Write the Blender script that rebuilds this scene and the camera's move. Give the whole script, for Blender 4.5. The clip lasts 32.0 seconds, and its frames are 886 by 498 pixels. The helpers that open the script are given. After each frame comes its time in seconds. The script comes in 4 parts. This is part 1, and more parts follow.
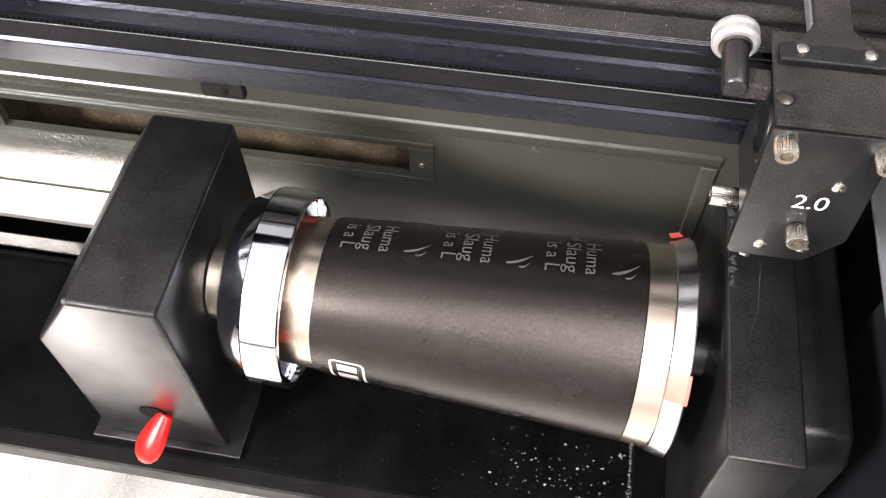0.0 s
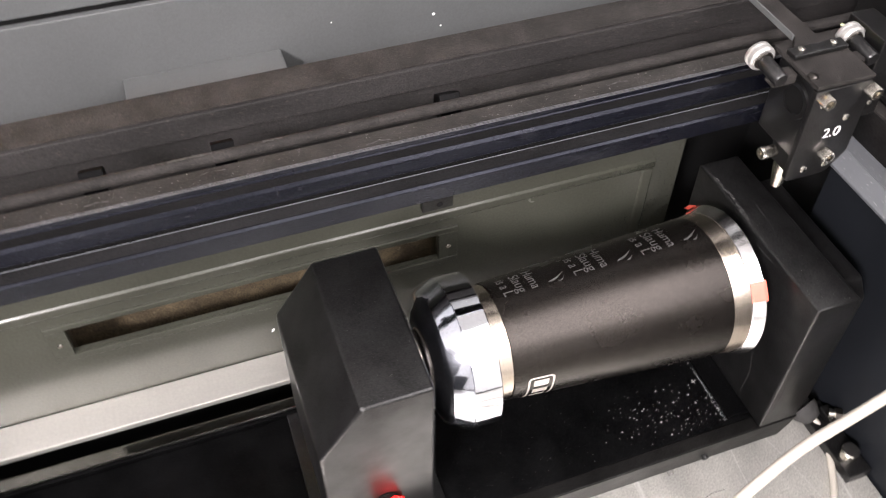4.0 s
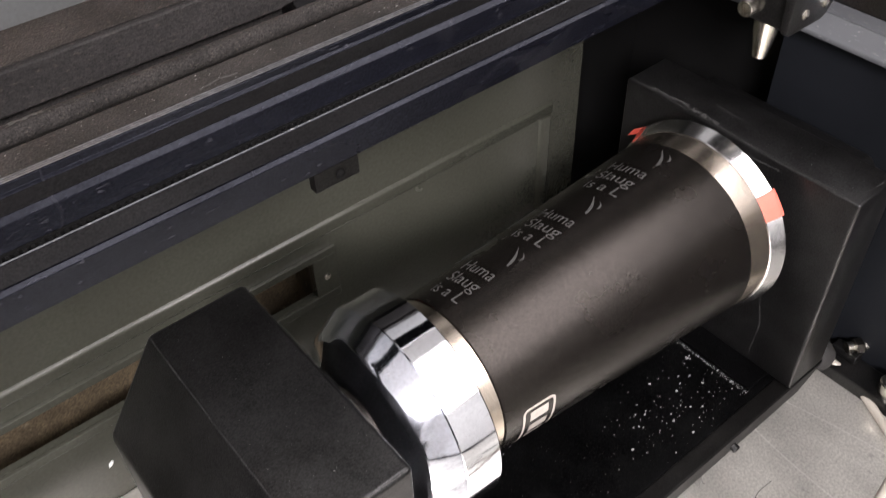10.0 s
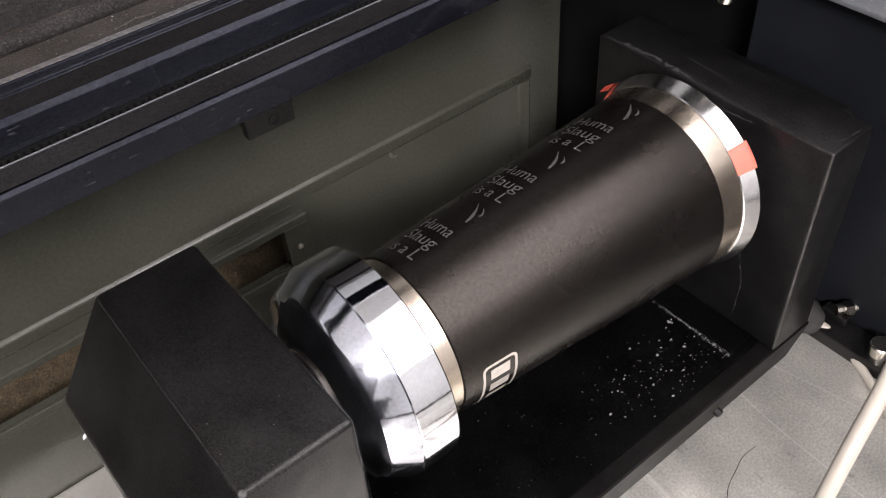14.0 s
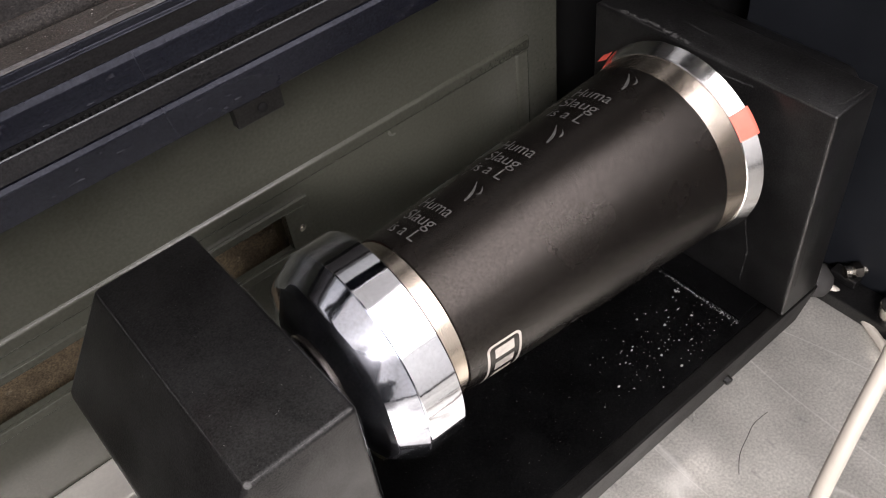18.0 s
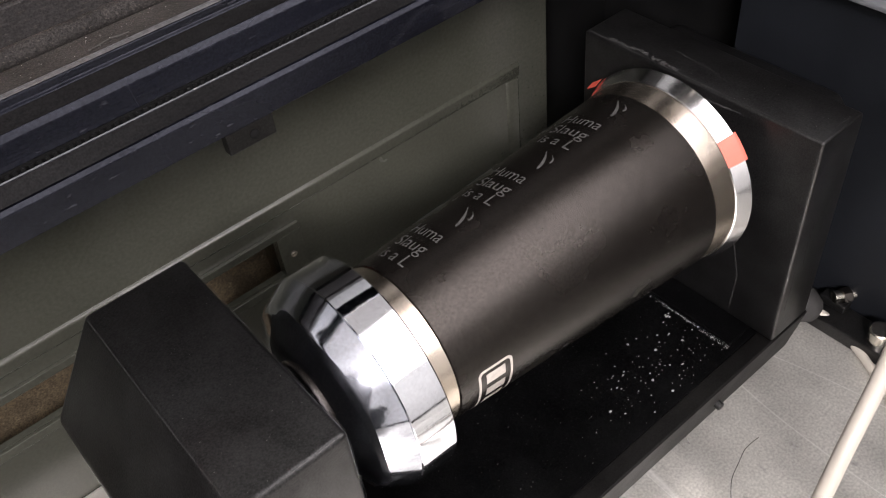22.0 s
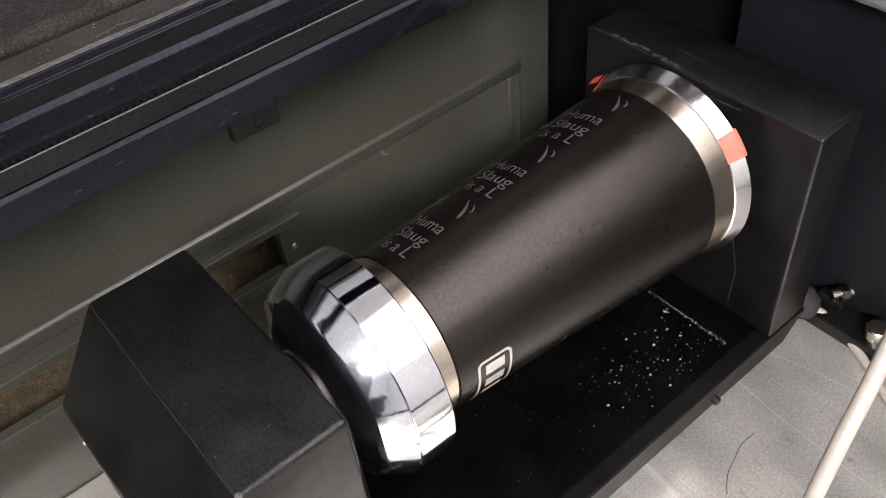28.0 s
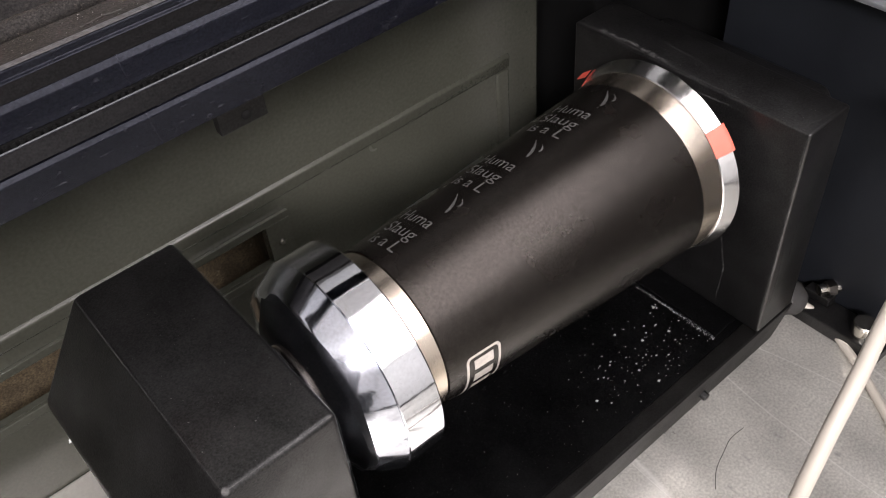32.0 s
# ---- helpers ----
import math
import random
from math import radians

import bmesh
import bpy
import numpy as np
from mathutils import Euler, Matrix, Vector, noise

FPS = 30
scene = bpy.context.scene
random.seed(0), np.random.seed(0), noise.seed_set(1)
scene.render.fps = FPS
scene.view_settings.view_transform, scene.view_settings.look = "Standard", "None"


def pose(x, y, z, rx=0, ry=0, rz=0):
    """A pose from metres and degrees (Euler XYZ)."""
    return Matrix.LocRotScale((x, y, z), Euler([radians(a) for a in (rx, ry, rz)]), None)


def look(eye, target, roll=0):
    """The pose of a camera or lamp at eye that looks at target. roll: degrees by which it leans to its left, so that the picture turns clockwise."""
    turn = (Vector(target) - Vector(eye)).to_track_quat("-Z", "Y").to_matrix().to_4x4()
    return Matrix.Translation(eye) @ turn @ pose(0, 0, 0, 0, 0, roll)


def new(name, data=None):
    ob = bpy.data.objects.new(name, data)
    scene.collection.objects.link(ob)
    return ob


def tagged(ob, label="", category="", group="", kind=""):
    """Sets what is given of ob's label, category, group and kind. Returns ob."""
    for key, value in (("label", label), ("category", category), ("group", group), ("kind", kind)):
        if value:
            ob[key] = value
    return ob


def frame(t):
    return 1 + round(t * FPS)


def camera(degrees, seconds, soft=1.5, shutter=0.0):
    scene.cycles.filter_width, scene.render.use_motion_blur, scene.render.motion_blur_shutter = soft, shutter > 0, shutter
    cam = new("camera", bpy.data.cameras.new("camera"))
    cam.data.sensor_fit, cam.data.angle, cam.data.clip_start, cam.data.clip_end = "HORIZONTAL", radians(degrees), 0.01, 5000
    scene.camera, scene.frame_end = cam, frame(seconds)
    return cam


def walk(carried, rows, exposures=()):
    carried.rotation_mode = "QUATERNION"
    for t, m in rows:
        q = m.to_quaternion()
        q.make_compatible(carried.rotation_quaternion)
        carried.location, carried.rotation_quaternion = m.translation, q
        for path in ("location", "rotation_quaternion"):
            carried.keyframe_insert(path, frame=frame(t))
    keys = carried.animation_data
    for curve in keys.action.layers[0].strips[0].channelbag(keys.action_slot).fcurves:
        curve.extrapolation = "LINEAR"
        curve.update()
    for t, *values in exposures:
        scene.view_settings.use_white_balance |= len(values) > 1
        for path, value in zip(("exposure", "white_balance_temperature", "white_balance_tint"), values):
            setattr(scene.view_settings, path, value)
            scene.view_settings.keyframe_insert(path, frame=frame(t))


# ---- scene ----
cam = camera(53.14, 32.0, 1.1, 0.4)
PATH = [
    (0, (0.05052, -0.22935, 0.46748), (-0.00351, 0.05074, 0.05683), -1.29),
    (0.5, (0.05230, -0.23094, 0.46426), (-0.00201, 0.05138, 0.05518), -1.28),
    (1, (0.05313, -0.22979, 0.46355), (-0.00047, 0.05137, 0.05358), -1.30),
    (1.5, (0.05043, -0.23397, 0.46081), (-0.00490, 0.04709, 0.05101), -1.31),
    (2, (0.04604, -0.24187, 0.46038), (-0.00810, 0.03920, 0.05042), -0.32),
    (2.5, (0.02479, -0.26250, 0.46883), (-0.01151, 0.02475, 0.06119), 0.55),
    (3, (-0.05691, -0.28429, 0.51408), (-0.00690, 0.02425, 0.12381), 3.47),
    (3.5, (-0.15963, -0.29590, 0.53894), (-0.05631, 0.01250, 0.15918), 3.23),
    (4, (-0.20150, -0.31863, 0.55697), (-0.08593, -0.00345, 0.18643), 0.67),
    (4.5, (-0.25596, -0.32284, 0.58407), (-0.06794, -0.04066, 0.21661), 2.38),
    (6.5, (-0.25659, -0.32907, 0.59067), (-0.04165, -0.05178, 0.23443), 0.03),
    (7, (-0.25199, -0.33076, 0.58256), (-0.03942, -0.05650, 0.22256), 1.02),
    (7.5, (-0.25371, -0.32617, 0.58057), (-0.04536, -0.04875, 0.22053), 1.18),
    (8, (-0.22941, -0.31768, 0.55475), (-0.02618, -0.05104, 0.18381), 0.31),
    (8.5, (-0.17755, -0.30404, 0.55354), (-0.00125, -0.01287, 0.18729), -2.22),
    (9, (-0.19040, -0.29168, 0.49567), (-0.02026, 0.03035, 0.15311), -3.42),
    (9.5, (-0.17822, -0.22197, 0.49166), (-0.02640, 0.07707, 0.12081), -7.02),
    (10, (-0.20096, -0.19853, 0.39913), (0.01939, 0.08641, 0.05236), -2.30),
    (10.5, (-0.18723, -0.21151, 0.39625), (0.04121, 0.08858, 0.06798), -2.43),
    (11, (-0.18748, -0.21261, 0.38283), (0.03134, 0.06347, 0.02801), -1.91),
    (11.5, (-0.18356, -0.21508, 0.37582), (0.04303, 0.07340, 0.03606), -2.04),
    (12, (-0.18177, -0.21718, 0.37733), (0.03683, 0.07247, 0.03336), -3.22),
    (12.5, (-0.18193, -0.21802, 0.37955), (0.03143, 0.07218, 0.03277), -4.06),
    (13, (-0.18417, -0.21901, 0.37929), (0.02882, 0.07136, 0.03241), -4.11),
    (13.5, (-0.18468, -0.22005, 0.37903), (0.02584, 0.07141, 0.03157), -4.54),
    (14, (-0.18264, -0.21949, 0.38066), (0.02571, 0.07178, 0.03174), -4.86),
    (14.5, (-0.18053, -0.21949, 0.37788), (0.02630, 0.06718, 0.02427), -5.21),
    (16.5, (-0.17449, -0.21695, 0.38002), (0.02565, 0.06576, 0.01944), -6.89),
    (17, (-0.17526, -0.21792, 0.38079), (0.02073, 0.06766, 0.02018), -7.58),
    (17.5, (-0.17489, -0.21941, 0.38326), (0.01779, 0.06985, 0.02381), -8.48),
    (18, (-0.17549, -0.21835, 0.38079), (0.01963, 0.06820, 0.02048), -7.97),
    (18.5, (-0.17362, -0.21631, 0.38009), (0.02701, 0.06681, 0.02011), -7.16),
    (19, (-0.17518, -0.21550, 0.37683), (0.03342, 0.06577, 0.01993), -6.07),
    (19.5, (-0.17435, -0.21605, 0.37698), (0.03576, 0.06728, 0.02261), -6.25),
    (20, (-0.17528, -0.21689, 0.37858), (0.03318, 0.06817, 0.02462), -6.48),
    (20.5, (-0.17524, -0.21755, 0.38182), (0.03159, 0.07181, 0.03041), -7.17),
    (21, (-0.17612, -0.21930, 0.38118), (0.03032, 0.07213, 0.03126), -7.37),
    (21.5, (-0.17572, -0.21865, 0.38211), (0.03084, 0.07174, 0.03139), -7.25),
    (22, (-0.17590, -0.21929, 0.38169), (0.03018, 0.07148, 0.03100), -7.28),
    (22.5, (-0.17706, -0.21870, 0.38072), (0.03028, 0.07163, 0.03041), -7.01),
    (23, (-0.17722, -0.21993, 0.38146), (0.02859, 0.07160, 0.03124), -7.19),
    (23.5, (-0.17802, -0.22007, 0.38047), (0.02766, 0.07057, 0.02944), -6.98),
    (24, (-0.17828, -0.21972, 0.38083), (0.02708, 0.07040, 0.02918), -6.95),
    (24.5, (-0.17863, -0.22035, 0.37985), (0.02816, 0.06995, 0.02919), -6.80),
    (25, (-0.17874, -0.22034, 0.38036), (0.02789, 0.07066, 0.03019), -6.80),
    (25.5, (-0.17960, -0.22117, 0.38045), (0.02713, 0.07058, 0.03096), -6.71),
    (27.5, (-0.17898, -0.22216, 0.38173), (0.02753, 0.06966, 0.03217), -6.89),
    (28, (-0.17927, -0.22173, 0.38159), (0.02698, 0.06818, 0.03028), -6.58),
    (28.5, (-0.17962, -0.22163, 0.38050), (0.02799, 0.06747, 0.02934), -6.36),
    (29, (-0.18029, -0.22207, 0.37975), (0.02779, 0.06663, 0.02853), -6.23),
    (29.5, (-0.17874, -0.22200, 0.37964), (0.03137, 0.06508, 0.02830), -5.98),
    (30, (-0.17909, -0.22216, 0.38007), (0.03127, 0.06500, 0.02894), -6.01),
    (30.5, (-0.17877, -0.22231, 0.37969), (0.03214, 0.06425, 0.02842), -5.89),
    (31, (-0.17842, -0.22185, 0.37943), (0.03432, 0.06375, 0.02847), -5.78),
    (31.5, (-0.17839, -0.22177, 0.37897), (0.03434, 0.06268, 0.02707), -5.68),
    (32, (-0.17972, -0.22216, 0.37896), (0.03137, 0.06364, 0.02717), -5.95),
]
EXPOSURES = [(0.0, 0.98), (2.0, 0.93), (3.0, 0.87), (4.0, 0.72), (5.5, 0.40), (7.0, 0.08), (8.0, 0.13), (9.0, 0.36), (10.0, 0.26), (11.0, 0.10), (32.0, 0.08)]
walk(cam, [(t, look(eye, target, roll)) for t, eye, target, roll in PATH], EXPOSURES)

# ---- world and lights ----
world = bpy.data.worlds.new("workshop_air")
world.use_nodes = True
world.node_tree.nodes["Background"].inputs[0].default_value = (0.85, 0.92, 1.0, 1)
world.node_tree.nodes["Background"].inputs[1].default_value = 0.05
scene.world = world


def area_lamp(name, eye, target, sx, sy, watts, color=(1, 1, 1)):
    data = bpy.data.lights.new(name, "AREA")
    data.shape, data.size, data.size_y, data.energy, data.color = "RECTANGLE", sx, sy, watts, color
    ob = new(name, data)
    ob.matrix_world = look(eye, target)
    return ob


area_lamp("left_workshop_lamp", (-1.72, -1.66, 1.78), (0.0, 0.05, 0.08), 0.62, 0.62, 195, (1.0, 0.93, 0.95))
# Unseen soft panel in mid-air, stands in for the bright room in front.
area_lamp("unseen_front_fill_panel", (0.46, -0.68, 1.13), (0.02, 0.0, 0.06), 1.3, 1.12, 21, (1.0, 0.93, 0.955))
# Added lamp that washes the south wall for the chrome to mirror.
area_lamp("south_wall_fill", (-0.2, -1.9, 1.80), (-0.3, -3.0, 0.2), 2.4, 0.5, 30, (1.0, 0.95, 0.96))

# ---- materials ----


def mat(name, color, rough=0.5, metal=0.0, vary=0.15, scale=60.0, bump=0.0, bump_scale=900.0, spots=0.0, spot_color=(0.5, 0.48, 0.45), coat=0.0,
        stretch=(1, 1, 1), spot_scale=350.0, spec=0.5, grain=0.0, grain_scale=900.0, scratch=0.0, scratch_color=(0.6, 0.6, 0.58), scratch_scale=18.0, tint=(1, 1, 1), rvary=0.08, gloss_grain=0.0, wear_scale=45.0):
    """A surface with broad tone changes, fine grain, optional dust specks and fine relief."""
    m = bpy.data.materials.new(name)
    m.use_nodes = True
    t = m.node_tree
    n, l = t.nodes, t.links
    bsdf = n["Principled BSDF"]
    geo = n.new("ShaderNodeTexCoord")
    mp = n.new("ShaderNodeMapping")
    mp.inputs["Scale"].default_value = stretch
    l.new(geo.outputs["Object"], mp.inputs[0])
    big = n.new("ShaderNodeTexNoise")
    big.inputs["Scale"].default_value, big.inputs["Detail"].default_value = scale, 5
    l.new(mp.outputs[0], big.inputs["Vector"])
    ramp = n.new("ShaderNodeValToRGB")
    lo = [c * (1 - vary) for c in color]
    hi = [min(1, c * (1 + vary)) for c in color]
    ramp.color_ramp.elements[0].position, ramp.color_ramp.elements[1].position = 0.3, 0.7
    ramp.color_ramp.elements[0].color, ramp.color_ramp.elements[1].color = (*lo, 1), (*hi, 1)
    l.new(big.outputs[0], ramp.inputs[0])
    out = ramp.outputs[0]
    if spots > 0:
        sp = n.new("ShaderNodeTexNoise")
        sp.inputs["Scale"].default_value, sp.inputs["Detail"].default_value = spot_scale, 3
        l.new(mp.outputs[0], sp.inputs["Vector"])
        sr = n.new("ShaderNodeValToRGB")
        sr.color_ramp.elements[0].position, sr.color_ramp.elements[1].position = 0.66 - 0.3 * spots, 0.74 - 0.1 * spots
        l.new(sp.outputs[0], sr.inputs[0])
        mix = n.new("ShaderNodeMix")
        mix.data_type = "RGBA"
        l.new(sr.outputs[0], mix.inputs[0])
        l.new(out, mix.inputs[6])
        mix.inputs[7].default_value = (*spot_color, 1)
        out = mix.outputs[2]
    if grain > 0:
        gr = n.new("ShaderNodeTexNoise")
        gr.inputs["Scale"].default_value, gr.inputs["Detail"].default_value = grain_scale, 4
        l.new(geo.outputs["Object"], gr.inputs["Vector"])
        span = n.new("ShaderNodeMapRange")
        span.inputs[1].default_value, span.inputs[2].default_value = 0.3, 0.7
        span.inputs[3].default_value, span.inputs[4].default_value = 1 - grain, 1 + grain
        l.new(gr.outputs[0], span.inputs[0])
        mul = n.new("ShaderNodeVectorMath")
        mul.operation = "SCALE"
        l.new(out, mul.inputs[0])
        l.new(span.outputs[0], mul.inputs[3])
        out = mul.outputs[0]
    if scratch > 0:
        for turn, wide in ((0.4, 0.006), (1.9, 0.004)):
            ms = n.new("ShaderNodeMapping")
            ms.inputs["Rotation"].default_value = (0.0, 0.0, turn)
            ms.inputs["Scale"].default_value = (1.0, 0.22, 1.0)
            l.new(geo.outputs["Object"], ms.inputs[0])
            sn = n.new("ShaderNodeTexNoise")
            sn.inputs["Scale"].default_value, sn.inputs["Detail"].default_value = scratch_scale, 1.5
            l.new(ms.outputs[0], sn.inputs["Vector"])
            sub = n.new("ShaderNodeMath")
            sub.operation, sub.inputs[1].default_value = "SUBTRACT", 0.5
            l.new(sn.outputs[0], sub.inputs[0])
            ab = n.new("ShaderNodeMath")
            ab.operation = "ABSOLUTE"
            l.new(sub.outputs[0], ab.inputs[0])
            line = n.new("ShaderNodeMapRange")
            line.inputs[1].default_value, line.inputs[2].default_value = 0.0, wide
            line.inputs[3].default_value, line.inputs[4].default_value = scratch, 0.0
            l.new(ab.outputs[0], line.inputs[0])
            patch = n.new("ShaderNodeMath")
            patch.operation = "MULTIPLY"
            l.new(line.outputs[0], patch.inputs[0])
            l.new(big.outputs[0], patch.inputs[1])
            mx = n.new("ShaderNodeMix")
            mx.data_type = "RGBA"
            l.new(patch.outputs[0], mx.inputs[0])
            l.new(out, mx.inputs[6])
            mx.inputs[7].default_value = (*scratch_color, 1)
            out = mx.outputs[2]
    l.new(out, bsdf.inputs["Base Color"])
    bsdf.inputs["Metallic"].default_value = metal
    rr = n.new("ShaderNodeMapRange")
    rr.inputs[3].default_value, rr.inputs[4].default_value = max(0.02, rough - rvary), min(1, rough + rvary)
    l.new(big.outputs[0], rr.inputs[0])
    l.new(rr.outputs[0], bsdf.inputs["Roughness"])
    bsdf.inputs["Coat Weight"].default_value = coat
    bsdf.inputs["Specular IOR Level"].default_value = spec
    bsdf.inputs["Specular Tint"].default_value = (*tint, 1)
    if gloss_grain > 0:
        speck = n.new("ShaderNodeTexNoise")
        speck.inputs["Scale"].default_value, speck.inputs["Detail"].default_value = grain_scale, 3
        l.new(geo.outputs["Object"], speck.inputs["Vector"])
        wear = n.new("ShaderNodeTexNoise")
        wear.inputs["Scale"].default_value, wear.inputs["Detail"].default_value = wear_scale, 6
        l.new(mp.outputs[0], wear.inputs["Vector"])
        both = n.new("ShaderNodeMath")
        both.operation = "MULTIPLY_ADD"
        l.new(speck.outputs[0], both.inputs[0])
        both.inputs[1].default_value = 0.75
        l.new(wear.outputs[0], both.inputs[2])
        sg = n.new("ShaderNodeMapRange")
        sg.inputs[1].default_value, sg.inputs[2].default_value = 0.6, 1.15
        sg.inputs[3].default_value, sg.inputs[4].default_value = spec * (1 - gloss_grain), spec * (1 + gloss_grain)
        l.new(both.outputs[0], sg.inputs[0])
        l.new(sg.outputs[0], bsdf.inputs["Specular IOR Level"])
    if bump > 0:
        fine = n.new("ShaderNodeTexNoise")
        fine.inputs["Scale"].default_value, fine.inputs["Detail"].default_value = bump_scale, 3
        l.new(mp.outputs[0], fine.inputs["Vector"])
        bp = n.new("ShaderNodeBump")
        bp.inputs["Strength"].default_value, bp.inputs["Distance"].default_value = bump, 0.0006
        l.new(fine.outputs[0], bp.inputs["Height"])
        l.new(bp.outputs[0], bsdf.inputs["Normal"])
    return m


M_BLACK = mat("black_powder_coat", (0.0048, 0.0047, 0.0047), 0.33, 0, 0.3, 40, 0.15, 1500, 0.0, (0.05, 0.05, 0.05), spot_scale=1500, spec=0.5, gloss_grain=0.5, grain=0.3, grain_scale=1300, scratch=0.05, scratch_color=(0.06, 0.06, 0.058), scratch_scale=9)
M_TRAY = mat("black_tray_paint", (0.0010, 0.0010, 0.0011), 0.5, 0, 0.5, 30, 0.2, 1200, 0.05, (0.012, 0.012, 0.012), spot_scale=900, spec=0.06, gloss_grain=0.7, grain=0.4, grain_scale=1500)
M_CUP = mat("black_cup_coating", (0.0040, 0.0034, 0.0030), 0.27, 0, 0.1, 30, 0.16, 2200, grain=0.35, grain_scale=1250, rvary=0.02, gloss_grain=0.2, wear_scale=700, spec=0.50, tint=(1.0, 0.90, 0.82))
M_STEEL = mat("brushed_stainless", (0.66, 0.58, 0.49), 0.25, 1, 0.03, 30, 0.03, 500, stretch=(30, 0.4, 0.4), rvary=0.03)
M_CHROME = mat("polished_chrome", (0.86, 0.88, 0.93), 0.07, 1, 0.04, 60, 0.10, 120, grain=0.06, grain_scale=700, scratch=0.6, scratch_color=(0.5, 0.5, 0.52), scratch_scale=160, rvary=0.06)
M_DOME = mat("scratched_chrome", (0.74, 0.77, 0.86), 0.09, 1, 0.06, 60, 0.22, 90, grain=0.1, grain_scale=700, scratch=0.9, scratch_color=(0.9, 0.9, 0.93), scratch_scale=190, rvary=0.09)
M_DISC = mat("turned_aluminium", (0.90, 0.90, 0.91), 0.18, 1, 0.04, 60, 0.16, 110, rvary=0.08, scratch=0.4, scratch_color=(0.6, 0.6, 0.6), scratch_scale=120)
M_WALL = mat("olive_grey_paint", (0.046, 0.047, 0.037), 0.24, 0, 0.16, 9, 0.12, 700, 0.0, (0.060, 0.050, 0.032), spot_scale=22, spec=0.8, grain=0.12, grain_scale=500, scratch=0.0, scratch_color=(0.26, 0.26, 0.22), scratch_scale=14)
M_GANTRY = mat("blue_black_anodised", (0.0024, 0.0026, 0.0044), 0.27, 0.0, 0.3, 25, 0.15, 900, 0.03, (0.02, 0.02, 0.024), stretch=(0.25, 1, 1), spot_scale=900, spec=0.22, gloss_grain=0.5, tint=(0.80, 0.84, 1.0), grain=0.35, grain_scale=1100, scratch=0.08, scratch_color=(0.09, 0.09, 0.10), scratch_scale=14)
M_DUSTY = mat("brown_dusty_black", (0.017, 0.0153, 0.0142), 0.85, 0, 0.5, 60, 0.6, 1200, 0.25, (0.042, 0.036, 0.031), spot_scale=1400, spec=0.2, grain=0.75, grain_scale=1800)
M_BED = mat("scuffed_grey_bed", (0.50, 0.49, 0.45), 0.29, 0.6, 0.26, 26, 0.08, 420, 0.05, (0.34, 0.325, 0.31), stretch=(1, 0.55, 1), spot_scale=120, grain=0.2, grain_scale=700, rvary=0.05, scratch=1.0, scratch_color=(0.85, 0.84, 0.80), scratch_scale=13)
M_GREY = mat("grey_machine_paint", (0.068, 0.071, 0.071), 0.5, 0, 0.08, 10, 0.15, 800, grain=0.08, grain_scale=700)
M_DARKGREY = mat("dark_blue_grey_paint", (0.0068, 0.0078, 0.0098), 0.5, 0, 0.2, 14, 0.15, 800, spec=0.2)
M_ALU = mat("pale_aluminium", (0.72, 0.70, 0.65), 0.32, 0.75, 0.08, 20, 0.08, 500, stretch=(0.2, 1, 1), grain=0.05, grain_scale=400, scratch=0.12, scratch_color=(0.55, 0.53, 0.49), scratch_scale=12)
M_RED = mat("red_plastic", (0.80, 0.010, 0.008), 0.25, 0, 0.08, 60, spec=0.3)
M_TAPE = mat("red_tape", (0.75, 0.14, 0.10), 0.45, 0, 0.06, 200)
M_BEIGE = mat("beige_plastic", (0.33, 0.305, 0.255), 0.42, 0, 0.06, 90, 0.05, 900)
M_CABLE = mat("ivory_cable_jacket", (0.40, 0.37, 0.32), 0.45, 0, 0.06, 60, 0.05, 600)
M_SCREW = mat("nickel_screw", (0.60, 0.57, 0.51), 0.22, 1, 0.1, 200, 0.2, 1500)
M_WHITE = mat("white_print", (0.80, 0.80, 0.78), 0.6, 0, 0.05, 300)
M_ETCH = mat("laser_etched_grey", (0.072, 0.070, 0.068), 0.5, 0.2, 0.35, 900, grain=0.3, grain_scale=2500)
M_LOGO = mat("etched_logo", (0.50, 0.46, 0.42), 0.35, 0.4, 0.15, 500)
M_DUST = mat("pale_dust", (0.27, 0.27, 0.26), 0.8, 0, 0.2, 300)
M_ROOM = mat("pale_workshop_wall", (0.78, 0.78, 0.77), 0.8, 0, 0.06, 2, 0.1, 60)
M_FLOOR = mat("grey_concrete_floor", (0.30, 0.29, 0.28), 0.7, 0, 0.15, 3, 0.2, 80)
# Black of real parts; it also paints the shade in gaps and holes.
M_VOID = mat("matt_black_and_gap_shade", (0.003, 0.003, 0.003), 0.8, 0, 0.2, 30, spec=0.1)
M_YELLOW = mat("yellow_label", (0.75, 0.60, 0.03), 0.5, 0, 0.05, 40)
M_REDLABEL = mat("red_label", (0.70, 0.04, 0.02), 0.5, 0, 0.05, 40)
M_LIME = mat("pale_green_strip", (0.62, 0.66, 0.38), 0.5, 0, 0.1, 100)
M_BLUE = mat("blue_wire", (0.03, 0.07, 0.27), 0.4, 0, 0.1, 200)
M_WAX = mat("white_plastic_clip", (0.50, 0.51, 0.53), 0.35, 0, 0.08, 200)

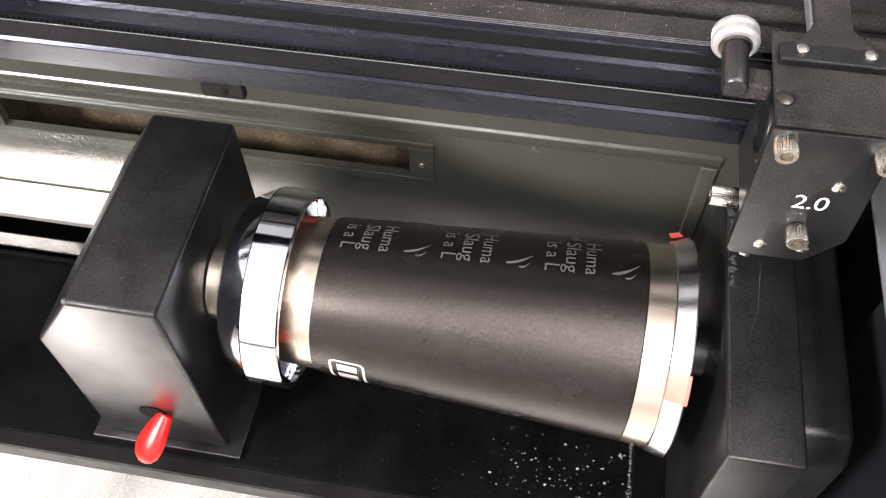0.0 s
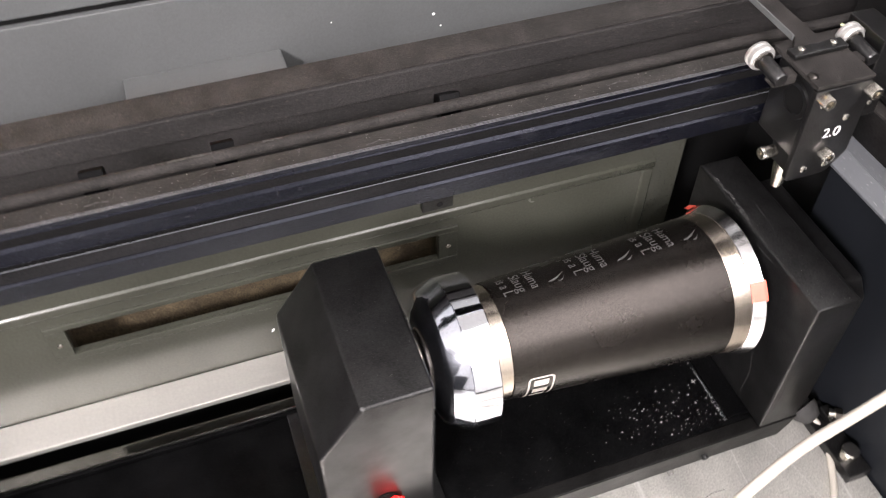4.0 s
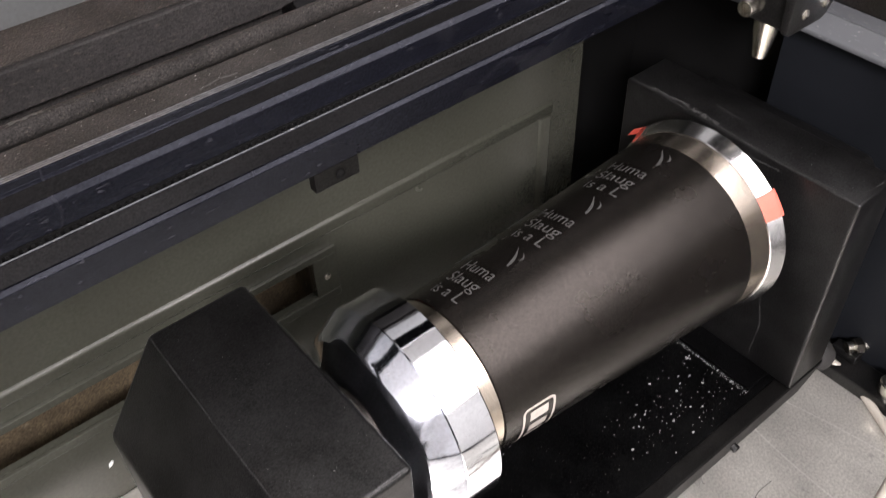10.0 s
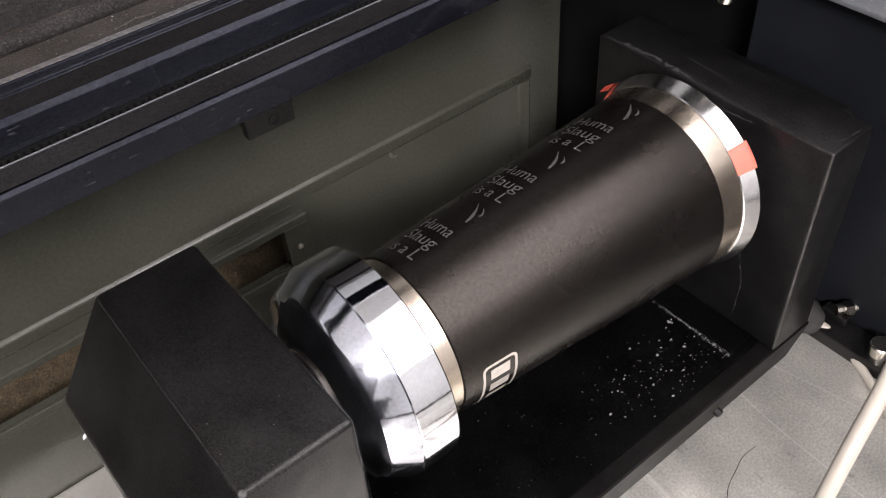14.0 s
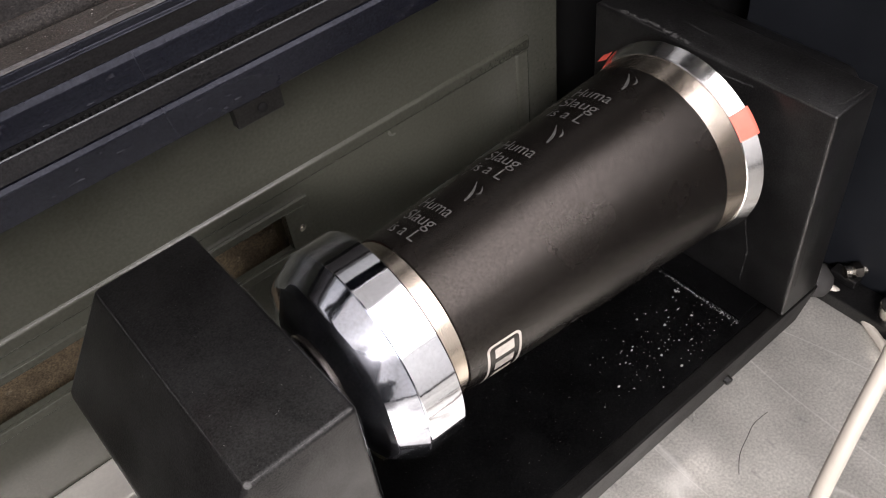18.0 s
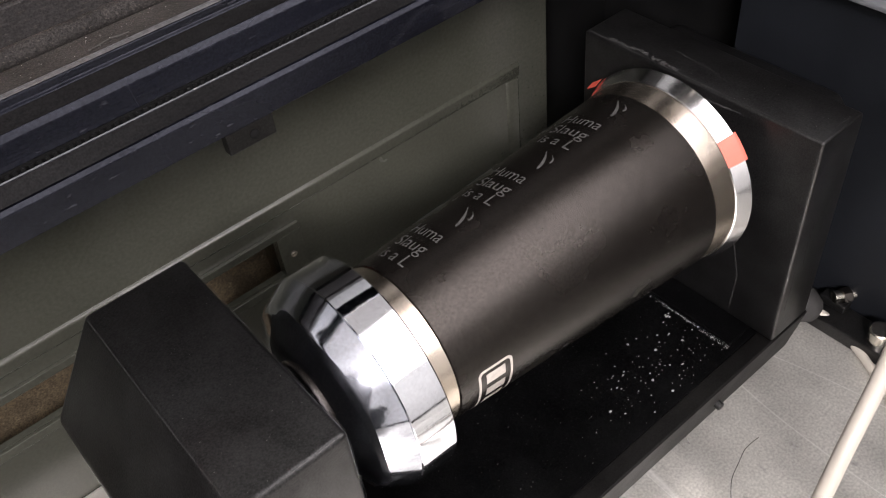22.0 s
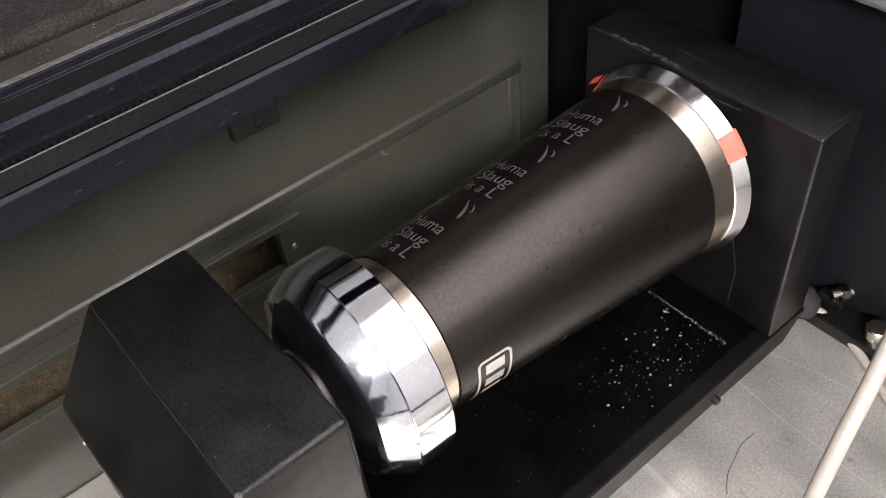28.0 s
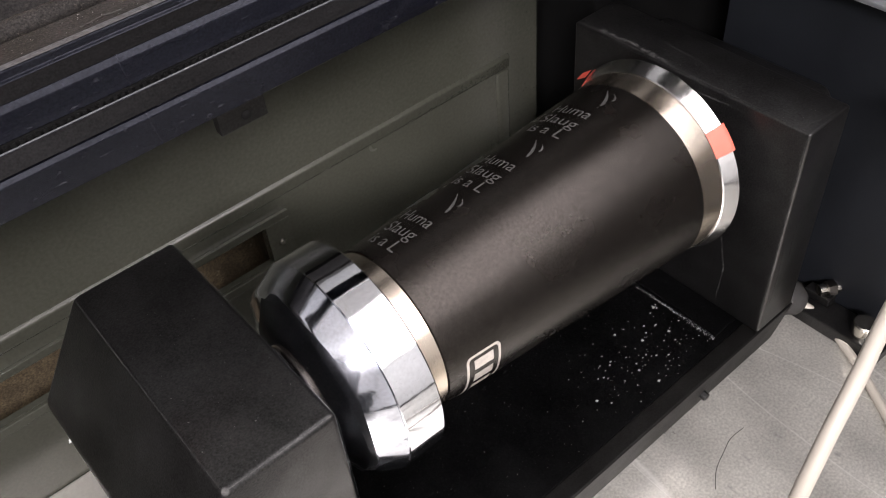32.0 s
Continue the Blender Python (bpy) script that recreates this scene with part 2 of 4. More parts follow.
M_GANTRYDUST = mat("thin_brown_dust_on_black", (0.0050, 0.0048, 0.0050), 0.8, 0, 0.35, 40, 0.2, 1200, stretch=(0.3, 1, 1), spec=0.08, gloss_grain=0.6, grain=0.4, grain_scale=1400)
M_DUCT = mat("brown_stained_steel", (0.060, 0.046, 0.028), 0.75, 0, 0.5, 45, 0.3, 600, 0.1, (0.12, 0.10, 0.07), spot_scale=240, spec=0.2, grain=0.5)
M_SHELF = mat("olive_grey_dusty_shelf", (0.019, 0.0185, 0.0165), 0.8, 0, 0.25, 30, 0.2, 900, spec=0.2, grain=0.3)
M_LIP = mat("satin_black_paint", (0.0032, 0.0030, 0.0028), 0.45, 0, 0.3, 40, 0.1, 1200, spec=0.15, gloss_grain=0.5, grain=0.35, grain_scale=1400)
M_STRIP = mat("polished_steel_strip", (0.50, 0.49, 0.46), 0.13, 1, 0.05, 30, 0.02, 500, rvary=0.03, grain=0.05)
M_RAIL = mat("worn_grey_rail", (0.088, 0.092, 0.098), 0.45, 0.1, 0.18, 30, 0.2, 600, 0.06, (0.25, 0.25, 0.25), stretch=(1, 0.3, 1), spot_scale=900)
M_PANEL = mat("blue_grey_paint", (0.066, 0.071, 0.076), 0.5, 0, 0.12, 12, 0.12, 800, grain=0.1, grain_scale=700)
# Pale colour that stands in for the glint on machined edges.
M_EDGE = mat("painted_edge_glint", (0.085, 0.085, 0.088), 0.5, 0.2, 0.3, 300, grain=0.3, grain_scale=900)
M_REAR = mat("dusty_dark_steel", (0.0140, 0.0128, 0.0125), 0.75, 0, 0.5, 35, 0.5, 1100, 0.2, (0.03, 0.026, 0.023), stretch=(0.3, 1, 1), spot_scale=900, spec=0.2, grain=0.6, grain_scale=1500)
M_GUN = mat("dark_gunmetal", (0.12, 0.11, 0.10), 0.3, 1, 0.2, 200)
M_COPPER = mat("tarnished_copper", (0.55, 0.33, 0.24), 0.35, 1, 0.2, 300)
M_ROLLER = mat("pale_worn_roller", (0.33, 0.325, 0.31), 0.4, 0.5, 0.2, 250, 0.2, 900)
M_SPRING = mat("spring_steel", (0.26, 0.24, 0.20), 0.3, 1, 0.15, 300)
M_GROMMET = mat("grey_rubber", (0.035, 0.034, 0.033), 0.7, 0, 0.15, 150, spec=0.15)
M_SCUFF = mat("pale_wear_and_glint", (0.028, 0.028, 0.027), 0.7, 0, 0.9, 900)

# ---- mesh helpers ----


def thing(name, label, category, group="", at=(0, 0, 0)):
    ob = new(name)
    ob.empty_display_size = 0.01
    ob.location = at
    bpy.context.view_layer.update()
    return tagged(ob, label, category, group)


def part(name, bm, material, parent=None, label="", smooth=None):
    """Links bm as one mesh object; world coordinates, kept under its parent."""
    bmesh.ops.recalc_face_normals(bm, faces=bm.faces)
    me = bpy.data.meshes.new(name)
    bm.to_mesh(me)
    bm.free()
    me.materials.append(material)
    if smooth is not None:
        for p in me.polygons:
            p.use_smooth = True
        me.set_sharp_from_angle(angle=radians(smooth))
    ob = new(name, me)
    if parent is not None:
        ob.parent = parent
        base = parent
        place = Matrix.Identity(4)
        while base is not None:
            place = base.matrix_basis @ place
            base = base.parent
        ob.matrix_parent_inverse = place.inverted()
    if label:
        ob["label"] = label
    return ob


def setting(name, bm, material, label, smooth=None):
    return tagged(part(name, bm, material, None, "", smooth), label, kind="structure", category=name.split("_")[0])


def bevel_all(bm, width, segs=2, angle=20):
    if width > 0:
        edges = [e for e in bm.edges if len(e.link_faces) == 2 and e.calc_face_angle() > radians(angle)]
        bmesh.ops.bevel(bm, geom=edges, offset=width, segments=segs, affect="EDGES", profile=0.5, clamp_overlap=True)
    return bm


def box(x0, x1, y0, y1, z0, z1, bevel=0.0, segs=2, bm=None):
    b = bmesh.new()
    r = bmesh.ops.create_cube(b, size=1)
    for v in r["verts"]:
        v.co = Vector(((x0 + x1) / 2 + v.co.x * (x1 - x0), (y0 + y1) / 2 + v.co.y * (y1 - y0), (z0 + z1) / 2 + v.co.z * (z1 - z0)))
    bevel_all(b, bevel, segs)
    return merge(bm, b)


def merge(bm, b):
    if bm is None:
        return b
    me = bpy.data.meshes.new("tmp")
    b.to_mesh(me)
    b.free()
    bm.from_mesh(me)
    bpy.data.meshes.remove(me)
    return bm


def prism(points, axis, a0, a1, bevel=0.0, segs=2, bm=None):
    """A polygon drawn in the two other axes (in xyz order) and drawn out along axis from a0 to a1."""
    b = bmesh.new()
    put = {"x": lambda p, a: (a, p[0], p[1]), "y": lambda p, a: (p[0], a, p[1]), "z": lambda p, a: (p[0], p[1], a)}[axis]
    lo = [b.verts.new(put(p, a0)) for p in points]
    hi = [b.verts.new(put(p, a1)) for p in points]
    b.faces.new(lo)
    b.faces.new(hi[::-1])
    k = len(points)
    for i in range(k):
        b.faces.new((lo[i], hi[i], hi[(i + 1) % k], lo[(i + 1) % k]))
    bmesh.ops.recalc_face_normals(b, faces=b.faces)
    bevel_all(b, bevel, segs)
    return merge(bm, b)


def lathe(profile, m, steps=64, closed=False, bm=None):
    """Turns (along, radius) points round the local x axis of the pose m."""
    b = bmesh.new()
    rings = []
    for a, r in profile:
        if r < 1e-6:
            rings.append([b.verts.new(m @ Vector((a, 0, 0)))])
        else:
            rings.append([b.verts.new(m @ Vector((a, r * math.cos(2 * math.pi * i / steps), r * math.sin(2 * math.pi * i / steps)))) for i in range(steps)])
    if closed:
        rings.append(rings[0])
    for p, q in zip(rings, rings[1:]):
        for i in range(steps):
            j = (i + 1) % steps
            if len(p) == 1 and len(q) > 1:
                b.faces.new((p[0], q[j], q[i]))
            elif len(q) == 1 and len(p) > 1:
                b.faces.new((p[i], p[j], q[0]))
            elif len(p) > 1:
                b.faces.new((p[i], p[j], q[j], q[i]))
    return merge(bm, b)


def tube(points, radius, steps=12, bm=None, smooth_path=6):
    """A round cable through the points, on a Catmull-Rom line."""
    pts = [Vector(p) for p in points]
    path = []
    for i in range(len(pts) - 1):
        p0, p1, p2, p3 = pts[max(0, i - 1)], pts[i], pts[i + 1], pts[min(len(pts) - 1, i + 2)]
        for k in range(smooth_path):
            t = k / smooth_path
            path.append(0.5 * (2 * p1 + (p2 - p0) * t + (2 * p0 - 5 * p1 + 4 * p2 - p3) * t * t + (3 * p1 - p0 - 3 * p2 + p3) * t ** 3))
    path.append(pts[-1])
    b = bmesh.new()
    rings = []
    side = None
    for i, p in enumerate(path):
        d = (path[min(i + 1, len(path) - 1)] - path[max(i - 1, 0)]).normalized()
        if side is None:
            side = d.orthogonal().normalized()
        side = (side - d * side.dot(d)).normalized()
        up = d.cross(side)
        rings.append([b.verts.new(p + radius * (math.cos(2 * math.pi * k / steps) * side + math.sin(2 * math.pi * k / steps) * up)) for k in range(steps)])
    for p, q in zip(rings, rings[1:]):
        for i in range(steps):
            j = (i + 1) % steps
            b.faces.new((p[i], p[j], q[j], q[i]))
    b.faces.new(rings[0][::-1])
    b.faces.new(rings[-1])
    return merge(bm, b)


def toward(place, direction):
    """A pose at place whose local x axis points along direction."""
    return Matrix.Translation(place) @ Vector(direction).to_track_quat("X", "Z").to_matrix().to_4x4()


def font_mesh(words, size):
    """The outline of some words in the built-in font, flat in x and y, as a bmesh."""
    cu = bpy.data.curves.new("words", "FONT")
    cu.body, cu.size, cu.align_x = words, size, "LEFT"
    ob = bpy.data.objects.new("words", cu)
    scene.collection.objects.link(ob)
    bpy.context.view_layer.update()
    me = bpy.data.meshes.new_from_object(ob.evaluated_get(bpy.context.evaluated_depsgraph_get()))
    bpy.data.objects.remove(ob)
    b = bmesh.new()
    b.from_mesh(me)
    bpy.data.meshes.remove(me)
    return b


def screw(parent, place, direction, radius, name="screw", cross=True, material=None, label=""):
    """A domed screw head; black bars on top paint its cross recess's shade."""
    m = toward(place, direction)
    ob = part(name, lathe([(0, radius), (radius * 0.25, radius * 0.95), (radius * 0.5, radius * 0.55), (radius * 0.55, 0.0), (0, 0.0)], m, 18, True), material or M_SCREW, parent, label, 40)
    if cross:
        # Two black bars lie on the head as the recess's painted shade.
        h = radius * 0.55
        b = bmesh.new()
        for w, d in ((radius * 0.55, radius * 0.1), (radius * 0.1, radius * 0.55)):
            c = bmesh.ops.create_cube(b, size=1)
            for v in c["verts"]:
                v.co = m @ Vector((h + v.co.x * radius * 0.06, v.co.y * 2 * w, v.co.z * 2 * d))
        part("recess", b, M_VOID, ob)
    return ob


def knurled_knob(parent, place, direction, radius, length, name="knurled_screw"):
    """A knurled thumb screw with a hex socket."""
    m = toward(place, direction)
    b = bmesh.new()
    n = 28
    rings = []
    for a, k in ((0, 0.93), (0.08, 1), (0.92, 1), (1, 0.93)):
        rings.append([b.verts.new(m @ Vector((a * length, radius * k * (1 if i % 2 else 0.93) * math.cos(2 * math.pi * i / (2 * n)), radius * k * (1 if i % 2 else 0.93) * math.sin(2 * math.pi * i / (2 * n)))))
                      for i in range(2 * n)])
    inner = [b.verts.new(m @ Vector((length, radius * 0.55 * math.cos(2 * math.pi * i / (2 * n)), radius * 0.55 * math.sin(2 * math.pi * i / (2 * n))))) for i in range(2 * n)]
    deep = [b.verts.new(m @ Vector((length * 0.45, radius * 0.5 * math.cos(2 * math.pi * i / (2 * n)), radius * 0.5 * math.sin(2 * math.pi * i / (2 * n))))) for i in range(2 * n)]
    rings += [inner, deep]
    for p, q in zip(rings, rings[1:]):
        for i in range(2 * n):
            j = (i + 1) % (2 * n)
            b.faces.new((p[i], p[j], q[j], q[i]))
    b.faces.new(deep)
    b.faces.new(rings[0])
    return part(name, b, M_SCREW, parent, "", 25)


# ---- the machine's shell ----
BED_Z = -0.050
setting("bed", box(-0.600, 0.212, -0.66, 0.070, BED_Z - 0.006, BED_Z, 0.0008), M_BED, "scuffed grey metal laser bed plate")
# back panel with the long slot cut through
wb = box(-0.600, -0.325, 0.134, 0.138, -0.06, 0.212)
box(-0.040, 0.1755, 0.134, 0.138, -0.06, 0.212, bm=wb)
box(-0.325, -0.040, 0.134, 0.138, -0.06, 0.0165, bm=wb)
box(-0.325, -0.040, 0.134, 0.138, 0.0450, 0.212, bm=wb)
setting("wall_back", wb, M_WALL, "olive grey painted back panel of the laser well")
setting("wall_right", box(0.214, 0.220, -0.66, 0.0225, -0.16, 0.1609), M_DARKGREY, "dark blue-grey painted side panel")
# Black sheets put the unlit depth of the well into colour.
setting("wall_corner", box(0.1755, 0.300, 0.1655, 0.1705, -0.16, 0.212), M_VOID, "matt black corner of the laser well, shade painted in")
setting("wall_recess", box(0.266, 0.270, 0.0, 0.165, -0.16, 0.1695), M_VOID, "matt black recess behind the side panel, shade painted in")
setting("well_floor", box(-0.600, 0.286, -0.66, 0.165, -0.165, -0.160), M_VOID, "matt black floor under the laser bed, shade painted in")
# Closes the view under the back panel with painted shade.
setting("wall_under", box(-0.600, 0.1755, 0.134, 0.138, -0.16, -0.0602), M_VOID, "black sheet below the bed supports for the gap's shade")
# Left panel is out of view, set where its shadow should fall.
setting("wall_left", box(-0.6062, -0.6002, -0.66, 0.20, -0.165, 0.212), M_DARKGREY, "unseen dark painted side panel, placed for its shadow")
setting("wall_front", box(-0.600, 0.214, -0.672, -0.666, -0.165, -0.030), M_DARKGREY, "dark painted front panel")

# raised swage round the back panel's field
bead = prism([(0.1341, 0.0585), (0.1325, 0.0602), (0.1320, 0.0675), (0.1341, 0.0698)], "x", -0.600, 0.1500, 0.0009, 3)
prism([(0.1385, 0.1341), (0.1402, 0.1325), (0.1483, 0.1320), (0.1500, 0.1341)], "z", -0.055, 0.0584, 0.0009, 3, bm=bead)
setting("trim_bead", bead, M_WALL, "raised swage pressed into the olive grey panel", 40)

vent = thing("slot_plate", "olive painted screwed-on frame round a dark slot", "vent plate", at=(-0.18, 0.133, 0.03))
part("top_rail", box(-0.339, -0.024, 0.1315, 0.134, 0.0451, 0.0500, 0.0004), M_WALL, vent)
part("bottom_rail", box(-0.339, -0.024, 0.1315, 0.134, 0.0105, 0.0164, 0.0004), M_WALL, vent)
part("end_rail", box(-0.339, -0.325, 0.1315, 0.134, 0.0165, 0.0450, 0.0004), M_WALL, vent)
part("end_rail", box(-0.040, -0.024, 0.1315, 0.134, 0.0165, 0.0450, 0.0004), M_WALL, vent)
part("duct", box(-0.335, -0.030, 0.174, 0.177, -0.058, 0.062), M_DUCT, vent, "brown dusty duct wall behind the slot")
part("duct", box(-0.335, -0.030, 0.1382, 0.1738, 0.060, 0.062), M_DUCT, vent)
part("duct", box(-0.335, -0.030, 0.1382, 0.1738, -0.0598, -0.058), M_DUCT, vent)
part("duct", box(-0.3345, -0.3320, 0.1382, 0.1738, -0.0578, 0.0598), M_DUCT, vent)
part("duct", box(-0.0325, -0.0305, 0.1382, 0.1738, -0.0578, 0.0598), M_DUCT, vent)
screw(vent, (-0.332, 0.1315, 0.030), (0, -1, 0), 0.0022)
screw(vent, (-0.032, 0.1315, 0.030), (0, -1, 0), 0.0022)

ledge = thing("bed_support_frame", "pale bare aluminium bed support strips along the back panel", "bed frame", at=(-0.3, 0.1, -0.05))
part("strip", box(-0.600, 0.17, 0.1035, 0.1338, -0.056, -0.050, 0.0012), M_ALU, ledge)
part("strip", box(-0.600, 0.17, 0.0760, 0.0875, -0.056, -0.050, 0.0014), M_STRIP, ledge, "polished steel strip")

chip = thing("paint_chip", "small pale paint chip on the olive grey panel", "paint chip", at=(-0.181, 0.1338, -0.020))
part("fleck", prism([(-0.1828, -0.0215), (-0.1822, -0.0190), (-0.1802, -0.0175), (-0.1796, -0.0188), (-0.1812, -0.0212)], "y", 0.1334, 0.1339), M_WHITE, chip)

# ---- workshop room ----
room = -0.95
setting("floor", box(-2.5, 2.5, -3.0, 2.0, room - 0.05, room), M_FLOOR, "grey concrete workshop floor")
setting("ceiling", box(-2.5, 2.5, -3.0, 2.0, 1.85, 1.9), M_ROOM, "pale workshop ceiling")
setting("wall_north", box(-2.5, 2.5, 2.0, 2.05, room, 1.85), M_ROOM, "pale workshop wall")
setting("wall_south", box(-2.5, 2.5, -3.05, -3.0, room, 1.85), M_ROOM, "pale workshop wall")
setting("wall_east", box(2.5, 2.55, -3.0, 2.0, room, 1.85), M_ROOM, "pale workshop wall")
setting("wall_west", box(-2.55, -2.5, -3.0, 2.0, room, 1.85), M_ROOM, "pale workshop wall")

cab = thing("machine_cabinet", "grey painted steel cabinet under the laser bed", "cabinet", at=(-0.25, -0.23, room))
part("body", box(-0.84, 0.34, -0.70, 0.26, room + 0.05, -0.168, 0.006), M_PANEL, cab)
for x in (-0.80, 0.26):
    for y in (-0.66, 0.18):
        part("foot", lathe([(0, 0), (0, 0.030), (0.012, 0.030), (0.016, 0.015), (0.0495, 0.015), (0.0495, 0)], toward((x + 0.02, y + 0.02, room), (0, 0, 1)), 20), M_GROMMET, cab, "round levelling foot", 40)

# ---- gantry and what lies behind it ----
gantry = thing("gantry_beam", "blue-black anodised aluminium gantry beam with dusty top", "gantry", at=(0, 0.015, 0.24))
prof = [(0.0080, 0.2147), (0.0080, 0.2254), (0.0094, 0.2268), (0.0098, 0.2268), (0.0098, 0.2274), (0.0088, 0.2276), (0.0122, 0.2326), (0.0165, 0.2326), (0.0165, 0.2349), (0.0130, 0.2349),
        (0.0134, 0.2365), (0.0140, 0.2425), (0.0155, 0.2445), (0.0155, 0.2500), (0.0163, 0.2505), (0.0163, 0.2529), (0.0168, 0.2533), (0.0295, 0.2533), (0.0295, 0.2147)]
part("beam", prism(prof, "x", -0.80, 0.187, 0.0003, 1), M_GANTRY, gantry)
part("dust_layer", box(-0.80, 0.1865, 0.0186, 0.0293, 0.2534, 0.2538), M_DUSTY, gantry, "brown dust on the beam's top")
# Machined lines get a pale colour for their glint.
for k in range(3):
    part("edge_line", box(-0.80, 0.1865, 0.0163 + 0.0009 * k, 0.0166 + 0.0009 * k, 0.2534, 0.2537), M_EDGE, gantry, "thin machined line with its glint painted in")
part("belt", box(-0.80, 0.1860, 0.0131, 0.0164, 0.2327, 0.2348), M_VOID, gantry, "black toothed belt in its groove")
# Pale strip paints in the highlight along the lip below the belt.
part("groove_edge", prism([(0.0121, 0.2325), (0.0122, 0.2328), (0.0125, 0.2328), (0.0125, 0.2325)], "x", -0.80, 0.1865), M_RAIL, gantry, "lip below the belt with its glint painted in")
tooth = box(-0.80, -0.7988, 0.0122, 0.0130, 0.2330, 0.2342)
for k in range(1, 410):
    box(-0.80 + 0.0024 * k, -0.7988 + 0.0024 * k, 0.0122, 0.0130, 0.2330, 0.2342, bm=tooth)
part("belt_teeth", tooth, M_VOID, gantry)
part("dust_band", prism([(0.0086, 0.2278), (0.0119, 0.2324), (0.0121, 0.2323), (0.0089, 0.2277)], "x", -0.80, 0.1865), M_GANTRYDUST, gantry, "brownish dust on the sloped face")
part("dust_band", box(-0.80, 0.1865, 0.0152, 0.0154, 0.2447, 0.2498), M_GANTRYDUST, gantry, "brownish dusty band")
part("stop_plate", box(-0.094, -0.076, 0.0080, 0.0120, 0.2066, 0.2146, 0.0004), M_LIP, gantry)
screw(gantry, (-0.084, 0.0078, 0.2106), (0, -1, 0), 0.0018, cross=False, material=M_VOID)
part("end_cap", box(0.187, 0.204, 0.002, 0.034, 0.203, 0.260, 0.0008), M_BLACK, gantry, "dark end plate")
part("marker_strip", box(0.1800, 0.1822, 0.006, 0.032, 0.2540, 0.2548, 0.0002), M_LIME, gantry, "pale green strip across the beam's end")
screw(gantry, (0.1955, 0.0018, 0.214), (0, -1, 0), 0.0018)

rod = thing("round_guide_rod", "dusty dark round rod behind the gantry", "rod", at=(0, 0.0386, 0.2520))
part("rod", lathe([(-0.80, 0.0), (-0.80, 0.0033), (0.205, 0.0033), (0.205, 0)], pose(0, 0.0386, 0.2520), 20), M_DUSTY, rod, "", 40)
for k, x in enumerate((-0.262, -0.196, -0.071)):
    part("clamp", prism([(0.0420, 0.236), (0.0420, 0.250), (0.0470, 0.254), (0.056, 0.248), (0.056, 0.236)], "x", x, x + 0.012, 0.0006), M_TRAY, rod)
rear = thing("rear_beam", "dark steel rear beam with rusty dust on top", "beam", at=(0, 0.094, 0.24))
part("beam", prism([(0.083, 0.2310), (0.083, 0.2465), (0.1065, 0.2480), (0.1065, 0.190), (0.089, 0.190), (0.089, 0.2310)], "x", -0.80, 0.30, 0.0006, 1), M_REAR, rear)
part("dust_layer", prism([(0.0850, 0.2470), (0.0850, 0.2475), (0.1060, 0.2486), (0.1060, 0.2480)], "x", -0.80, 0.295), M_DUSTY, rear, "rust-brown dust")

lid = thing("open_lid", "open grey painted metal lid standing behind the gantry", "lid", at=(0, 0.2, 0.2))
part("lower_panel", box(-0.95, 0.287, 0.195, 0.200, 0.140, 0.2505, 0.0008), M_GREY, lid)
part("upper_panel", box(-0.95, 0.287, 0.2000, 0.2060, 0.2530, 0.70, 0.0008), M_GREY, lid)
# Black filler strip; the shade of the step is its colour.
part("seam", box(-0.95, 0.287, 0.2010, 0.2050, 0.2400, 0.2529), M_VOID, lid, "black strip painting the shade between the lid's panels")
part("stiffener", prism([(0.166, 0.1865), (0.166, 0.1985), (0.1695, 0.2005), (0.1948, 0.2005), (0.1948, 0.1865)], "x", -0.238, -0.133, 0.001), M_GREY, lid, "small folded grey bracket")
part("stiffener", prism([(0.166, 0.1865), (0.166, 0.1985), (0.1695, 0.2005), (0.1948, 0.2005), (0.1948, 0.1865)], "x", -0.60, -0.495, 0.001), M_GREY, lid, "small folded grey bracket")
lean = pose(0, 0.2000, 0.2515)


def on_lid(x0, x1, h0, h1, t):
    b = box(x0, x1, -t, -0.0003, h0, h1)
    bmesh.ops.transform(b, matrix=lean, verts=b.verts)
    return b


for x, z, r in ((-0.0225, 0.2043, 0.0013), (-0.0170, 0.1937, 0.0008), (-0.0960, 0.2130, 0.0006)):
    part("paint_fleck", lathe([(0, 0), (0, r), (0.0003, r * 0.7), (0.0003, 0)], toward((x, 0.1949, z), (0, -1, 0)), 7), M_WHITE, lid, "small pale fleck in the paint")
sign = thing("warning_label", "red and yellow warning label on the grey lid", "label", at=(-0.25, 0.22, 0.3))
part("red_border", on_lid(-0.42, -0.085, 0.042, 0.118, 0.0008), M_REDLABEL, sign)
part("yellow_field", on_lid(-0.40, -0.105, 0.060, 0.100, 0.0012), M_YELLOW, sign, "yellow field")

# ---- right side: rail, end carriage, outer wall ----
bar = thing("grey_side_rail", "worn grey painted steel side rail", "rail", at=(0.2, -0.2, 0.16))
part("profile", prism([(0.189, 0.161), (0.1885, 0.1638), (0.2010, 0.1695), (0.2138, 0.1695), (0.2138, 0.161)], "y", -0.66, 0.165, 0.0008), M_RAIL, bar)
part("bright_edge", box(0.2004, 0.2026, -0.66, 0.164, 0.1694, 0.1700, 0.0002), M_RAIL, bar, "raised worn line")
outer = thing("linear_track", "dusty dark track with a black belt groove", "track", at=(0.25, -0.2, 0.18))
part("web", prism([(0.2140, 0.1612), (0.2140, 0.1700), (0.2220, 0.1880), (0.2224, 0.1880), (0.2224, 0.1612)], "y", -0.66, 0.165, 0.0004), M_BLACK, outer)
